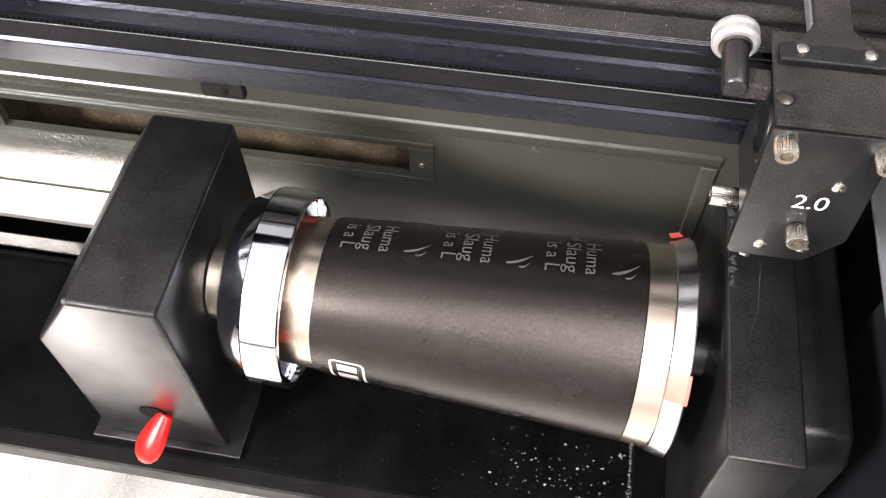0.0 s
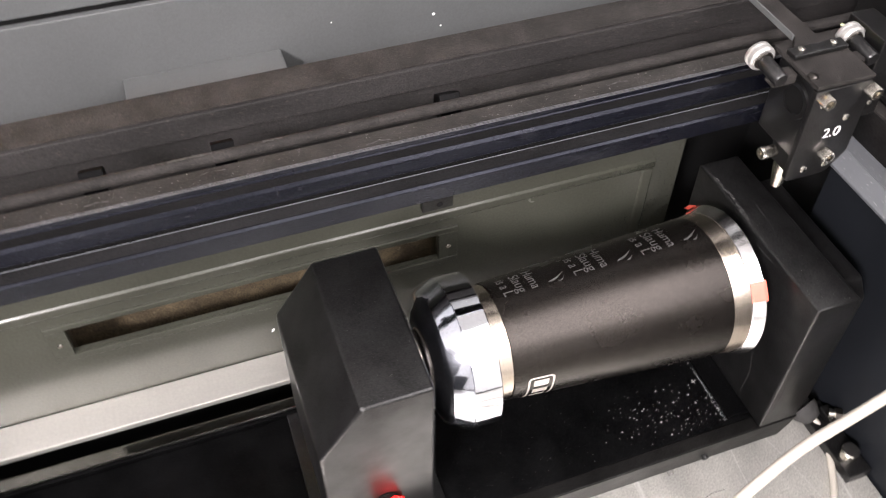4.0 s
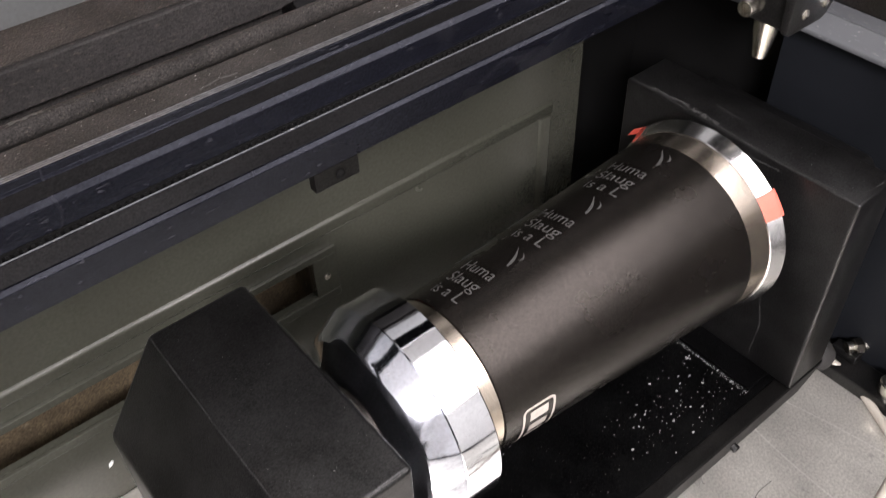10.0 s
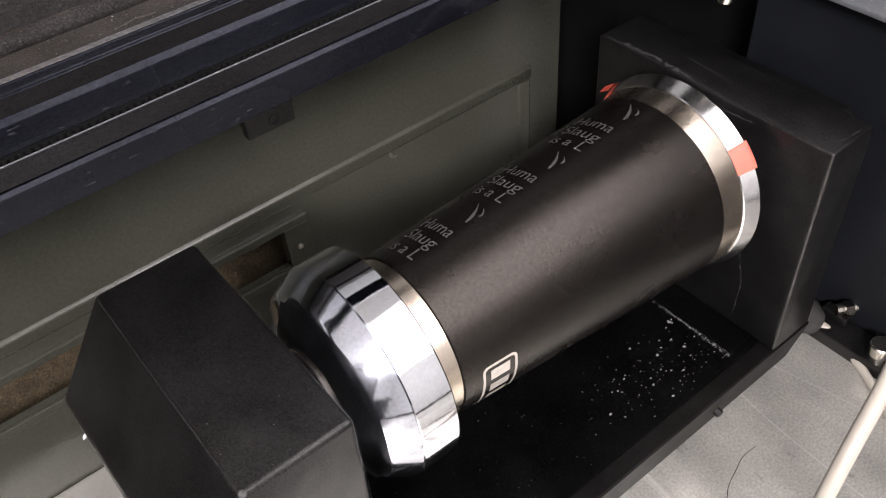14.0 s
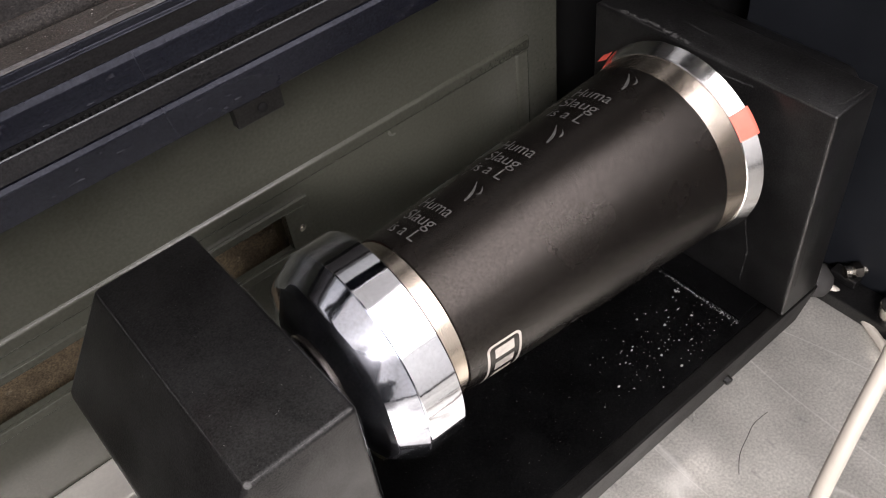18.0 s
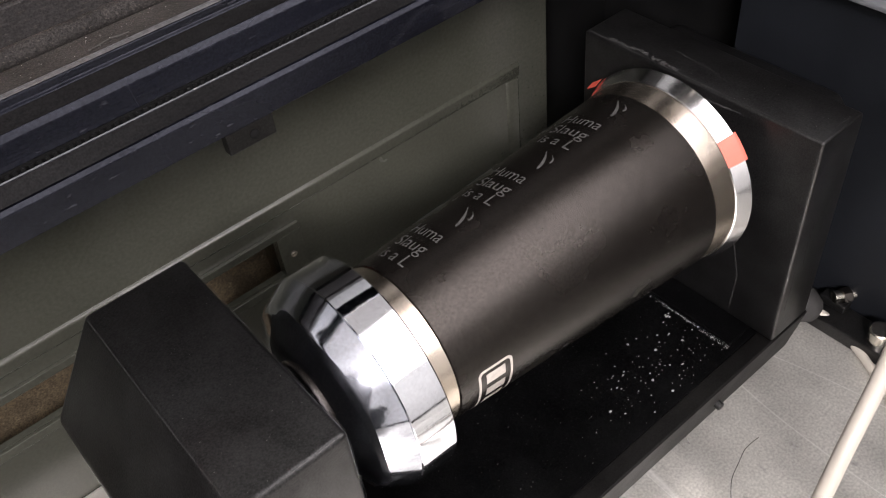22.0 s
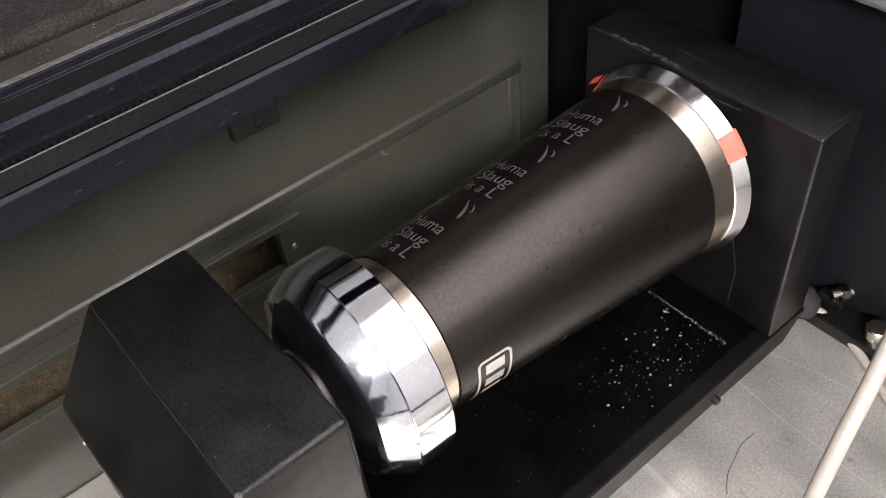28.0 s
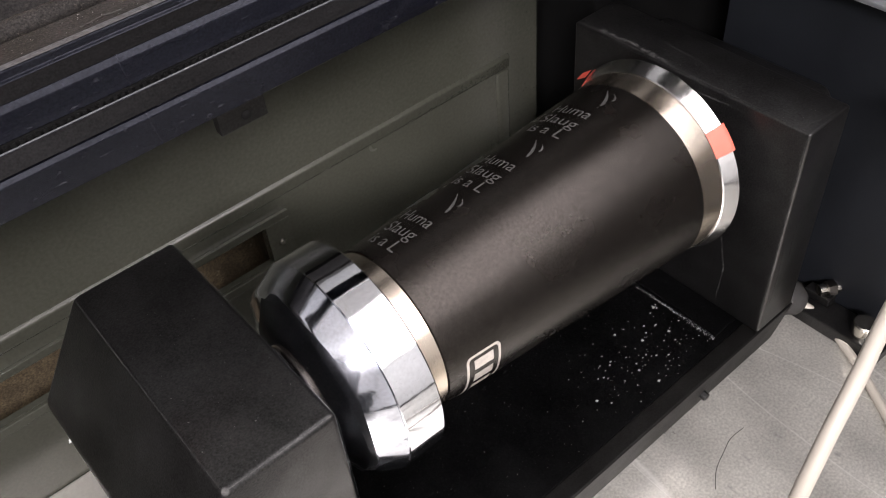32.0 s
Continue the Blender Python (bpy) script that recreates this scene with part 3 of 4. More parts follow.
part("rail_lip", box(0.2226, 0.2310, -0.66, 0.165, 0.1612, 0.190, 0.0008), M_DUSTY, outer)
# Nearly flush black strip, taken as a belt, not an open groove.
part("groove", box(0.2311, 0.2393, -0.66, 0.165, 0.1612, 0.1880), M_VOID, outer, "black belt filling the groove")
part("rail_back", box(0.2394, 0.2504, -0.66, 0.165, 0.1612, 0.190, 0.0006), M_DUSTY, outer)
part("belt", box(0.2505, 0.2529, -0.66, 0.165, 0.1612, 0.1885), M_VOID, outer)
part("shelf", box(0.2530, 0.2868, -0.66, 0.165, 0.170, 0.189), M_SHELF, outer)
setting("wall_outer", box(0.287, 0.293, -0.66, 0.20, 0.10, 0.42), M_PANEL, "blue-grey painted outer side wall")
setting("wall_outer_rib", box(0.2800, 0.2868, -0.0535, 0.0115, 0.1895, 0.42, 0.001), M_PANEL, "raised fold of the side wall", None)
pan = thing("side_access_panel", "blue-grey painted screwed access panel", "panel", at=(0.28, -0.2, 0.25))
part("sheet", box(0.2838, 0.2868, -0.42, -0.068, 0.205, 0.40, 0.0008), M_PANEL, pan)
screw(pan, (0.2838, -0.084, 0.219), (-1, 0, 0), 0.0028, cross=False)
screw(pan, (0.2838, -0.084, 0.300), (-1, 0, 0), 0.0028, cross=False)
top_edge = setting("trim_top_edge", box(0.280, 0.33, -0.66, 0.2, 0.4205, 0.428, 0.001), M_ROOM, "pale folded top edge of the machine")

carr = thing("gantry_end_carriage", "black end carriage of the gantry with bolts and rod joint", "carriage", at=(0.25, 0.02, 0.19))
part("foot_plate", prism([(0.2050, 0.060), (0.2320, 0.027), (0.2297, -0.002), (0.2555, -0.0045), (0.279, 0.010), (0.279, 0.060)], "z", 0.1905, 0.1935, 0.0004), M_BLACK, carr)
part("upright", box(0.2680, 0.2865, 0.0080, 0.060, 0.1936, 0.300, 0.0008), M_BLACK, carr, "black upright cover")
part("cover", box(0.2200, 0.2675, 0.0300, 0.062, 0.1936, 0.290, 0.0008), M_BLACK, carr, "dark grey cover plate")
for x, y in ((0.2483, 0.0150), (0.2565, 0.0034)):
    b = part("bolt", lathe([(0, 0.0034), (0.003, 0.0034), (0.0036, 0.0028), (0.0036, 0.0015), (0.002, 0.0015), (0.002, 0)], toward((x, y, 0.1936), (0, 0, 1)), 18), M_SCREW, carr, "", 30)
part("bolt", lathe([(0, 0.003), (0.006, 0.003), (0.0066, 0.0024), (0.0066, 0)], toward((0.2640, 0.0190, 0.1936), (0, 0, 1)), 18), M_SCREW, carr, "", 30)
part("ball_joint", lathe([(0, 0.0)] + [(0.0075 - 0.0075 * math.cos(math.pi * k / 12), 0.0075 * math.sin(math.pi * k / 12)) for k in range(1, 12)] + [(0.015, 0)], toward((0.2700, -0.0280, 0.1930), (0, 0, 1)), 24), M_GUN, carr, "dark steel ball joint", 60)
part("joint_stem", lathe([(0, 0), (0, 0.0042), (0.012, 0.0042), (0.012, 0.002), (0.030, 0.002), (0.030, 0)], toward((0.2680, -0.0255, 0.2040), (-0.30, 0.28, 0.90)), 18), M_SCREW, carr, "", 40)
part("joint_nut", lathe([(0, 0), (0, 0.0055), (0.006, 0.0055), (0.006, 0)], toward((0.2770, -0.0290, 0.2030), (1, -0.2, 0)), 6), M_SCREW, carr)
part("copper_lug", lathe([(0, 0.0022), (0, 0.0042), (0.0012, 0.0042), (0.0012, 0.0022)], toward((0.2690, -0.0100, 0.1906), (0, 0, 1)), 20, True), M_COPPER, carr, "copper cable lug", 30)
part("switch_lead", tube([(0.2035, 0.028, 0.236), (0.206, 0.020, 0.228), (0.212, 0.024, 0.226), (0.217, 0.018, 0.231)], 0.0014, 8), M_LIME, carr, "pale lead", 60)

# ---- laser head, parked over the motor block ----
HX, HY = 0.1350, -0.0300
lh = thing("laser_head", "black laser head with knurled nickel screws and white 2.0 mark", "laser head", at=(HX, -0.02, 0.2))
plate = [(-0.0190, 0.264), (0.0165, 0.2645), (0.0190, 0.2620), (0.0205, 0.2150), (0.0200, 0.2120), (0.0110, 0.2000), (0.0080, 0.1985), (-0.0155, 0.1985), (-0.0175, 0.2005)]
part("front_plate", prism([(HX + a, c) for a, c in plate], "y", HY, HY + 0.004, 0.0006), M_BLACK, lh, "", 30)
part("body", box(HX - 0.0165, HX + 0.0185, HY + 0.0041, 0.0070, 0.214, 0.2635, 0.0012), M_BLACK, lh)
part("lower_body", prism([(HX - 0.014, 0.2139), (HX + 0.016, 0.2139), (HX + 0.008, 0.196), (HX - 0.010, 0.196)], "y", HY + 0.0045, -0.006, 0.001), M_BLACK, lh)
part("beam_port", lathe([(0, 0.0085), (0.0015, 0.0085), (0.0015, 0.011), (0, 0.0115)], toward((HX - 0.0166, -0.0145, 0.2480), (-1, 0, 0)), 40, True), M_BLACK, lh, "round beam port rim", 30)
# Thin black disc inside the rim; the hole's shade is its colour.
part("port_shade", lathe([(0, 0), (0, 0.0084), (0.0004, 0.0084), (0.0004, 0)], toward((HX - 0.0166, -0.0145, 0.2480), (-1, 0, 0)), 40), M_VOID, lh, "black disc painting the beam port's darkness")
part("nozzle", lathe([(0, 0.0), (0, 0.006), (0.006, 0.0055), (0.016, 0.0038), (0.0190, 0.0034), (0.0195, 0.0015), (0.0195, 0)], toward((HX - 0.004, -0.012, 0.196), (0, 0, -1)), 28), M_SCREW, lh, "metal air nozzle", 40)
part("top_plate", box(HX - 0.0185, HX + 0.0185, HY + 0.001, 0.012, 0.2646, 0.2672, 0.0004), M_DUSTY, lh, "brown dusty top plate")
part("cross_bar", box(HX - 0.0175, HX + 0.0175, -0.0050, 0.0030, 0.2674, 0.2705, 0.0006), M_BLACK, lh)
part("rear_arm", prism([(HX - 0.013, 0.0031), (HX + 0.013, 0.0031), (HX + 0.0065, 0.012), (HX + 0.0065, 0.060), (HX - 0.0065, 0.060), (HX - 0.0065, 0.012)], "z", 0.2674, 0.2700, 0.0004), M_DUSTY, lh)
part("arm_edge", box(HX - 0.0078, HX - 0.0067, 0.012, 0.060, 0.2676, 0.2712, 0.0002), M_GREY, lh, "paler folded edge of the arm")
for sgn in (-1, 1):
    x = HX + sgn * 0.030
    part("roller_arm", box(min(HX + sgn * 0.0182, x + sgn * 0.003), max(HX + sgn * 0.0182, x + sgn * 0.003), -0.0120, -0.0035, 0.2575, 0.2640, 0.0010), M_DUSTY, lh)
    part("roller_shaft", lathe([(0, 0), (0, 0.0036), (0.001, 0.0044), (0.018, 0.0044), (0.018, 0)], toward((x, -0.0135, 0.2632), (0, 1, 0.06)), 14), M_BLACK, lh, "dark stub shaft", 40)
    part("roller_hub", lathe([(0, 0), (0, 0.0052), (0.001, 0.0056), (0.003, 0.0056), (0.003, 0)], toward((x, 0.0035, 0.2645), (0, 1, 0.06)), 24), M_GUN, lh, "steel bearing hub", 40)
    rl = part("roller", lathe([(0, 0.0052), (0, 0.0068), (0.0012, 0.0078), (0.0026, 0.0079), (0.0032, 0.0070), (0.0046, 0.0070), (0.0052, 0.0079), (0.0068, 0.0077), (0.0076, 0.0068), (0.0076, 0.0)], toward((x, 0.0045, 0.2647), (0, 1, 0.06)), 32), M_ROLLER, lh, "pale worn roller", 35)
    screw(lh, (HX + sgn * 0.0105, 0.0000, 0.2706), (0, 0, 1), 0.0022)
screw(lh, (HX - 0.0160, -0.020, 0.2673), (0, 0, 1), 0.0030, cross=False, material=M_GUN)
for a, c in ((-0.0140, 0.2600), (0.0165, 0.2595), (0.0022, 0.2172)):
    knurled_knob(lh, (HX + a, HY - 0.0002, c), (0, -1, 0.0), 0.0038, 0.0068)
for a, c in ((-0.0116, 0.2545), (0.0085, 0.2410), (-0.0070, 0.2060), (0.0075, 0.2065)):
    screw(lh, (HX + a, HY - 0.0001, c), (0, -1, 0), 0.0024)
knurled_knob(lh, (HX - 0.0150, -0.012, 0.2080), (-1, 0, 0), 0.0038, 0.010)
num = font_mesh("2.0", 0.0098)
for v in num.verts:
    v.co = Vector((HX - 0.0035 + v.co.x, HY - 0.00025, 0.2285 + v.co.y))
part("mark", num, M_WHITE, lh, "white printed 2.0")

# ---- rotary attachment ----
tray = thing("rotary_base_tray", "black painted metal base tray flecked with pale dust", "tray", at=(0, -0.01, -0.02))
part("plate", box(-0.50, 0.1680, -0.0682, 0.0455, -0.017, -0.013, 0.0004), M_TRAY, tray)
part("front_lip", prism([(-0.0683, -0.0172), (-0.0683, -0.0130), (-0.0687, -0.0126), (-0.0777, -0.0126), (-0.0785, -0.0134), (-0.0716, -0.0498), (-0.0692, -0.0498), (-0.0757, -0.0172)], "x", -0.50, 0.1690, 0.0003, 1), M_LIP, tray, "satin black folded front edge")
part("back_lip", box(-0.50, 0.1680, 0.0456, 0.0485, -0.022, -0.0085, 0.0004), M_TRAY, tray)
for x in (-0.42, 0.09):
    part("foot", box(x, x + 0.03, -0.05, 0.03, BED_Z, -0.0172), M_VOID, tray)
part("lip_screw", lathe([(0, 0), (0, 0.0026), (0.003, 0.0026), (0.0036, 0.0018), (0.0036, 0)], toward((0.098, -0.0741, -0.0365), (0, -1, -0.19)), 12), M_BLACK, tray)

tail = thing("rotary_tailstock", "black powder-coated tailstock block with sloped shoulder", "tailstock", at=(-0.145, 0, -0.01))
house = prism([(-0.110, -0.0095), (-0.110, 0.138), (-0.153, 0.138), (-0.181, 0.097), (-0.181, -0.0095)], "y", -0.060, 0.055, 0.0024, 3)
part("housing", house, M_BLACK, tail, "", 35)
part("foot_plate", box(-0.189, -0.101, -0.0645, 0.050, -0.0128, -0.0098, 0.0006), M_BLACK, tail)
# No hole is cut: a flat black disc paints the slot's shade.
part("lever_slot_shade", prism([(-0.1430 + 0.0078 * math.cos(2 * math.pi * k / 20), 0.0275 + 0.0068 * math.sin(2 * math.pi * k / 20)) for k in range(20)], "y", -0.0606, -0.0602), M_VOID, tail, "black disc painting the lever slot's shade")
lev = bmesh.new()
path = [(0.0, 0.0036, 0.0045), (0.15, 0.0046, 0.0056), (0.40, 0.0058, 0.0076), (0.62, 0.0062, 0.0086), (0.80, 0.0058, 0.0080), (0.92, 0.0044, 0.0060), (0.985, 0.0022, 0.0032)]
a0, a1 = Vector((-0.1360, -0.0600, 0.0275)), Vector((-0.1470, -0.0815, 0.0095))
dirn = (a1 - a0).normalized()
sd = dirn.cross(Vector((0, 0, 1))).normalized()
up = sd.cross(dirn)
rings = [[lev.verts.new(a0 + (a1 - a0) * s + sd * w * math.cos(2 * math.pi * k / 20) + up * t * 0.75 * math.sin(2 * math.pi * k / 20)) for k in range(20)] for s, t, w in path]
for p, q in zip(rings, rings[1:]):
    for k in range(20):
        lev.faces.new((p[k], p[(k + 1) % 20], q[(k + 1) % 20], q[k]))
lev.faces.new(rings[0])
lev.faces.new(rings[-1])
part("lever_grip", lev, M_RED, tail, "glossy red lever grip", 60)

motor = thing("rotary_motor_block", "black scuffed motor block of the rotary attachment", "motor block", at=(0.152, 0, -0.01))
part("housing", prism([(-0.0780, -0.0124), (-0.0780, 0.125), (0.0650, 0.125), (0.0650, -0.0124)], "x", 0.136, 0.168, 0.0014, 3), M_BLACK, motor, "", 35)
part("rear_cover", prism([(-0.064, -0.0415), (-0.064, 0.100), (-0.054, 0.112), (0.046, 0.112), (0.056, 0.100), (0.056, -0.0415)], "x", 0.1682, 0.1930, 0.003, 3), M_BLACK, motor, "", 35)
part("foot", box(0.140, 0.1675, -0.055, 0.045, BED_Z, -0.0174), M_VOID, motor)
part("flange", box(0.1180, 0.1358, -0.064, 0.044, -0.0128, -0.0108, 0.0005), M_TRAY, motor)
random.seed(5)


def scuff(points, width, place):
    """Pale wear and painted glint: a thin uneven strip through points of one face."""
    b = bmesh.new()
    rows = []
    for i in range(len(points) - 1):
        p, q = Vector(points[i]), Vector(points[i + 1])
        n = max(2, int((q - p).length / 0.0012))
        for k in range(n):
            rows.append(p.lerp(q, k / n))
    rows.append(Vector(points[-1]))
    face = Vector(place)
    last = None
    for i, p in enumerate(rows):
        d = (rows[min(i + 1, len(rows) - 1)] - rows[max(i - 1, 0)]).normalized()
        s = d.cross(face).normalized()
        w = width * random.uniform(0.15, 1.0)
        o = s * width * random.uniform(-0.4, 0.4)
        pair = (b.verts.new(p + o + s * w + face * 0.00025), b.verts.new(p + o - s * w + face * 0.00025))
        if last and random.random() > 0.12:
            b.faces.new((last[0], last[1], pair[1], pair[0]))
        last = pair
    return b


part("scuff", scuff([(0.1385, 0.050, 0.125), (0.1400, 0.030, 0.125), (0.1385, 0.005, 0.125)], 0.0019, (0, 0, 1)), M_SCUFF, motor, "pale worn streak")
part("scuff", scuff([(0.1375, 0.063, 0.125), (0.1372, 0.020, 0.125), (0.1374, -0.030, 0.125), (0.1372, -0.076, 0.125)], 0.00030, (0, 0, 1)), M_SCUFF, motor, "pale edge line of wear and painted glint")
part("scuff", scuff([(0.136, -0.0765, 0.122), (0.136, -0.0768, 0.070), (0.136, -0.0766, 0.000)], 0.00045, (-1, 0, 0)), M_SCUFF, motor, "pale edge line of wear and painted glint")
part("scuff", scuff([(0.136, -0.045, 0.040), (0.136, -0.050, 0.020), (0.136, -0.049, -0.004)], 0.0006, (-1, 0, 0)), M_SCUFF, motor, "pale scratch")
part("scuff", scuff([(0.1395, -0.0780, 0.050), (0.1410, -0.0780, 0.030), (0.1402, -0.0780, 0.010)], 0.0005, (0, -1, 0)), M_SCUFF, motor, "pale scratch")
part("scuff", scuff([(0.1480, -0.0780, 0.075), (0.1460, -0.0780, 0.055), (0.1475, -0.0780, 0.040)], 0.0005, (0, -1, 0)), M_SCUFF, motor, "pale scratch")
# Shoulder and front edge strips paint in the glint of the bevels.
part("scuff", scuff([(-0.1531, -0.058, 0.1381), (-0.1533, 0.0, 0.1381), (-0.1531, 0.053, 0.1381)], 0.00016, (-0.5, 0, 0.85)), M_SCUFF, tail, "pale edge line of wear and painted glint")
part("scuff", scuff([(-0.152, -0.0593, 0.1381), (-0.130, -0.0594, 0.1381), (-0.112, -0.0593, 0.1381)], 0.00025, (0, -0.7, 0.7)), M_SCUFF, tail, "pale edge line of wear and painted glint")

part("chip", lathe([(0, 0.0), (0, 0.0016), (0.0005, 0.0012), (0.0006, 0)], toward((-0.1523, -0.0588, 0.1372), (-0.3, -0.6, 0.74)), 9), M_SCUFF, tail, "pale chipped corner", 40)
# Inner edge strips paint in the reflection along the bevel.
part("scuff", scuff([(-0.1100, -0.058, 0.1366), (-0.1100, 0.0, 0.1366), (-0.1100, 0.053, 0.1366)], 0.00022, (0.7, 0, 0.7)), M_SCUFF, tail, "pale edge line of wear and painted glint")
part("scuff", scuff([(-0.1104, -0.0594, 0.135), (-0.1103, -0.0594, 0.08), (-0.1104, -0.0594, 0.0)], 0.00022, (0.7, -0.7, 0)), M_SCUFF, tail, "pale edge line of wear and painted glint")
for pts in ([(0.136, 0.020, 0.121), (0.136, -0.010, 0.1185), (0.136, -0.035, 0.1205)],):
    part("scuff", scuff(pts, 0.0007, (-1, 0, 0)), M_SCUFF, motor, "pale scratch")
for pts in ([(0.146, -0.020, 0.125), (0.150, -0.005, 0.125), (0.152, 0.020, 0.125)], [(0.1405, -0.070, 0.125), (0.146, -0.074, 0.125), (0.160, -0.0755, 0.125)]):
    part("scuff", scuff(pts, 0.0003, (0, 0, 1)), M_SCUFF, motor, "fine pale scratch")

for pts in ([(-0.226, 0.0384, 0.2553), (-0.210, 0.0388, 0.2553), (-0.196, 0.0385, 0.2553)], [(-0.170, 0.0387, 0.2553), (-0.160, 0.0384, 0.2553)]):
    part("scuff", scuff(pts, 0.0010, (0, 0, 1)), M_SCUFF, rod, "pale worn smear")
for x, y in ((-0.262, 0.0210), (-0.205, 0.0250), (-0.120, 0.0200), (0.020, 0.0240)):
    part("scuff", scuff([(x, y, 0.2539), (x + 0.007, y + 0.0012, 0.2539), (x + 0.013, y + 0.0004, 0.2539)], 0.0006, (0, 0, 1)), M_SCUFF, gantry, "pale fleck in the dust")

# ---- tumbler and chuck, on one tilted axis ----
AX = toward((0, -0.0045, 0.0831), (1, -0.0032, -0.021))


def cup_radius(a):
    return 0.0428 + 0.0642 * a


def on_cup(a, deg, lift=0.00012):
    """A place on the cup's side: along its axis, and degrees from the top towards the front."""
    r = cup_radius(a) + lift
    t = radians(deg)
    return AX @ Vector((a, -r * math.sin(t), r * math.cos(t)))


cup = thing("steel_tumbler", "black coated steel tumbler with half-engraved grey lettering, held sideways", "tumbler", at=(0.03, 0, 0.04))
part("sleeve", lathe([(-0.0519, cup_radius(-0.0519) - 0.0007), (-0.0514, cup_radius(-0.0514)), (0.0, cup_radius(0)), (0.05, cup_radius(0.05)), (0.0998, cup_radius(0.0998)), (0.1004, cup_radius(0.1004) - 0.0007),
                      (0.1004, 0.03), (-0.0519, 0.03)], AX, 160, True), M_CUP, cup, "black textured powder-coated sleeve", 40)
part("base_band", lathe([(-0.0790, 0.033), (-0.0780, 0.0372), (-0.0519, cup_radius(-0.0519) - 0.0008), (-0.0519, 0.03)], AX, 128, True), M_STEEL, cup, "bare brushed steel base band", 40)
part("rim_band", lathe([(0.1004, cup_radius(0.1004) - 0.0006), (0.1120, 0.0502), (0.1123, 0.0500), (0.1123, 0.03), (0.1004, 0.03)], AX, 160, True), M_STEEL, cup, "bare brushed steel rim band", 40)

# engraved words run round the cup, three times along it
END = -3.5
for k in range(3):
    base = -0.0255 + 0.0484 * k
    for row, (words, start) in enumerate((("Huma", -33.0), ("Slaug", -32.0), ("is a L", -31.0))):
        b = font_mesh(words, 0.0098)
        wide = max(v.co.x for v in b.verts)
        for v in b.verts:
            a = base - 0.0093 * row + v.co.y
            v.co = on_cup(a, start + (END - start) * v.co.x / wide)
        part("engraved_word", b, M_ETCH, cup, "grey laser-engraved lettering")
    for a0, d0, a1, d1, w in ((-0.0135, -6.0, -0.0015, -13.5, 0.0008), (-0.0075, -4.0, -0.0025, -7.6, 0.0005)):
        b = bmesh.new()
        prev = None
        for i in range(13):
            f = i / 12
            bend = 1.6 * math.sin(math.pi * f)
            ww = w * (0.35 + 0.65 * math.sin(math.pi * min(1, f + 0.12)))
            aa, dd = a0 + (a1 - a0) * f + 0.0484 * k, d0 + (d1 - d0) * f + bend
            pair = [b.verts.new(on_cup(aa, dd - math.degrees(ww / 0.042))), b.verts.new(on_cup(aa, dd + math.degrees(ww / 0.042)))]
            if prev:
                b.faces.new((prev[0], prev[1], pair[1], pair[0]))
            prev = pair
        part("engraved_stroke", b, M_ETCH, cup, "grey curved engraved stroke")


def cup_patch(points, n=6):
    b = bmesh.new()
    fine = []
    for i, p in enumerate(points):
        q = points[(i + 1) % len(points)]
        fine += [(p[0] + (q[0] - p[0]) * k / n, p[1] + (q[1] - p[1]) * k / n) for k in range(n)]
    b.faces.new([b.verts.new(on_cup(*p)) for p in fine])
    return b


def rounded(a0, a1, d0, d1, ra, rd):
    out = []
    corners = ((a1 - ra, d1 - rd, 0), (a0 + ra, d1 - rd, 1), (a0 + ra, d0 + rd, 2), (a1 - ra, d0 + rd, 3))
    for ca, cd, s in corners:
        for k in range(6):
            t = math.pi / 2 * (s + k / 5)
            out.append((ca + ra * math.cos(t), cd + rd * math.sin(t)))
        na, nd, ns = corners[(s + 1) % 4]
        u = math.pi / 2 * (s + 1)
        end = (na + ra * math.cos(u), nd + rd * math.sin(u))
        out += [(out[-1][0] + (end[0] - out[-1][0]) * k / 12, out[-1][1] + (end[1] - out[-1][1]) * k / 12) for k in range(1, 12)]
    return out


# maker's badge: a rounded outline and plain bars
b = bmesh.new()
o, q = rounded(-0.0425, -0.0245, 80, 138, 0.003, 4.2), rounded(-0.0412, -0.0258, 81.9, 136.1, 0.0020, 2.8)
vo, vq = [b.verts.new(on_cup(*p)) for p in o], [b.verts.new(on_cup(*p)) for p in q]
for k in range(len(vo)):
    j = (k + 1) % len(vo)
    b.faces.new((vo[k], vo[j], vq[j], vq[k]))
part("badge_outline", b, M_LOGO, cup, "pale rounded badge outline")
for k in range(4):
    d = 84.5 + 13 * k
    part("badge_bar", cup_patch([(-0.0385, d), (-0.0285, d), (-0.0285, d + 8.5), (-0.0385, d + 8.5)]), M_LOGO, cup, "pale plain bar of the badge")

chuck = thing("chrome_chuck", "polished scratched chrome centring chuck on the tailstock", "chuck", at=(-0.08, 0, 0.035))
part("ring", lathe([(-0.0819, 0.0480), (-0.0819, 0.0503), (-0.0814, 0.0508), (-0.0645, 0.0510), (-0.0638, 0.0504), (-0.0638, 0.0478), (-0.0650, 0.0472), (-0.0760, 0.0468), (-0.0760, 0.030), (-0.0819, 0.030)], AX, 128, True), M_CHROME, chuck, "", 25)
part("cone", lathe([(-0.0821, 0.0506), (-0.0928, 0.0450), (-0.0938, 0.0442), (-0.0955, 0.0422), (-0.0985, 0.0350), (-0.1000, 0.0318), (-0.1008, 0.0285), (-0.1012, 0.0262), (-0.1012, 0.0), (-0.0821, 0.0)], AX, 96, True), M_DOME, chuck, "polished and scratched conical back of the chuck", 12)
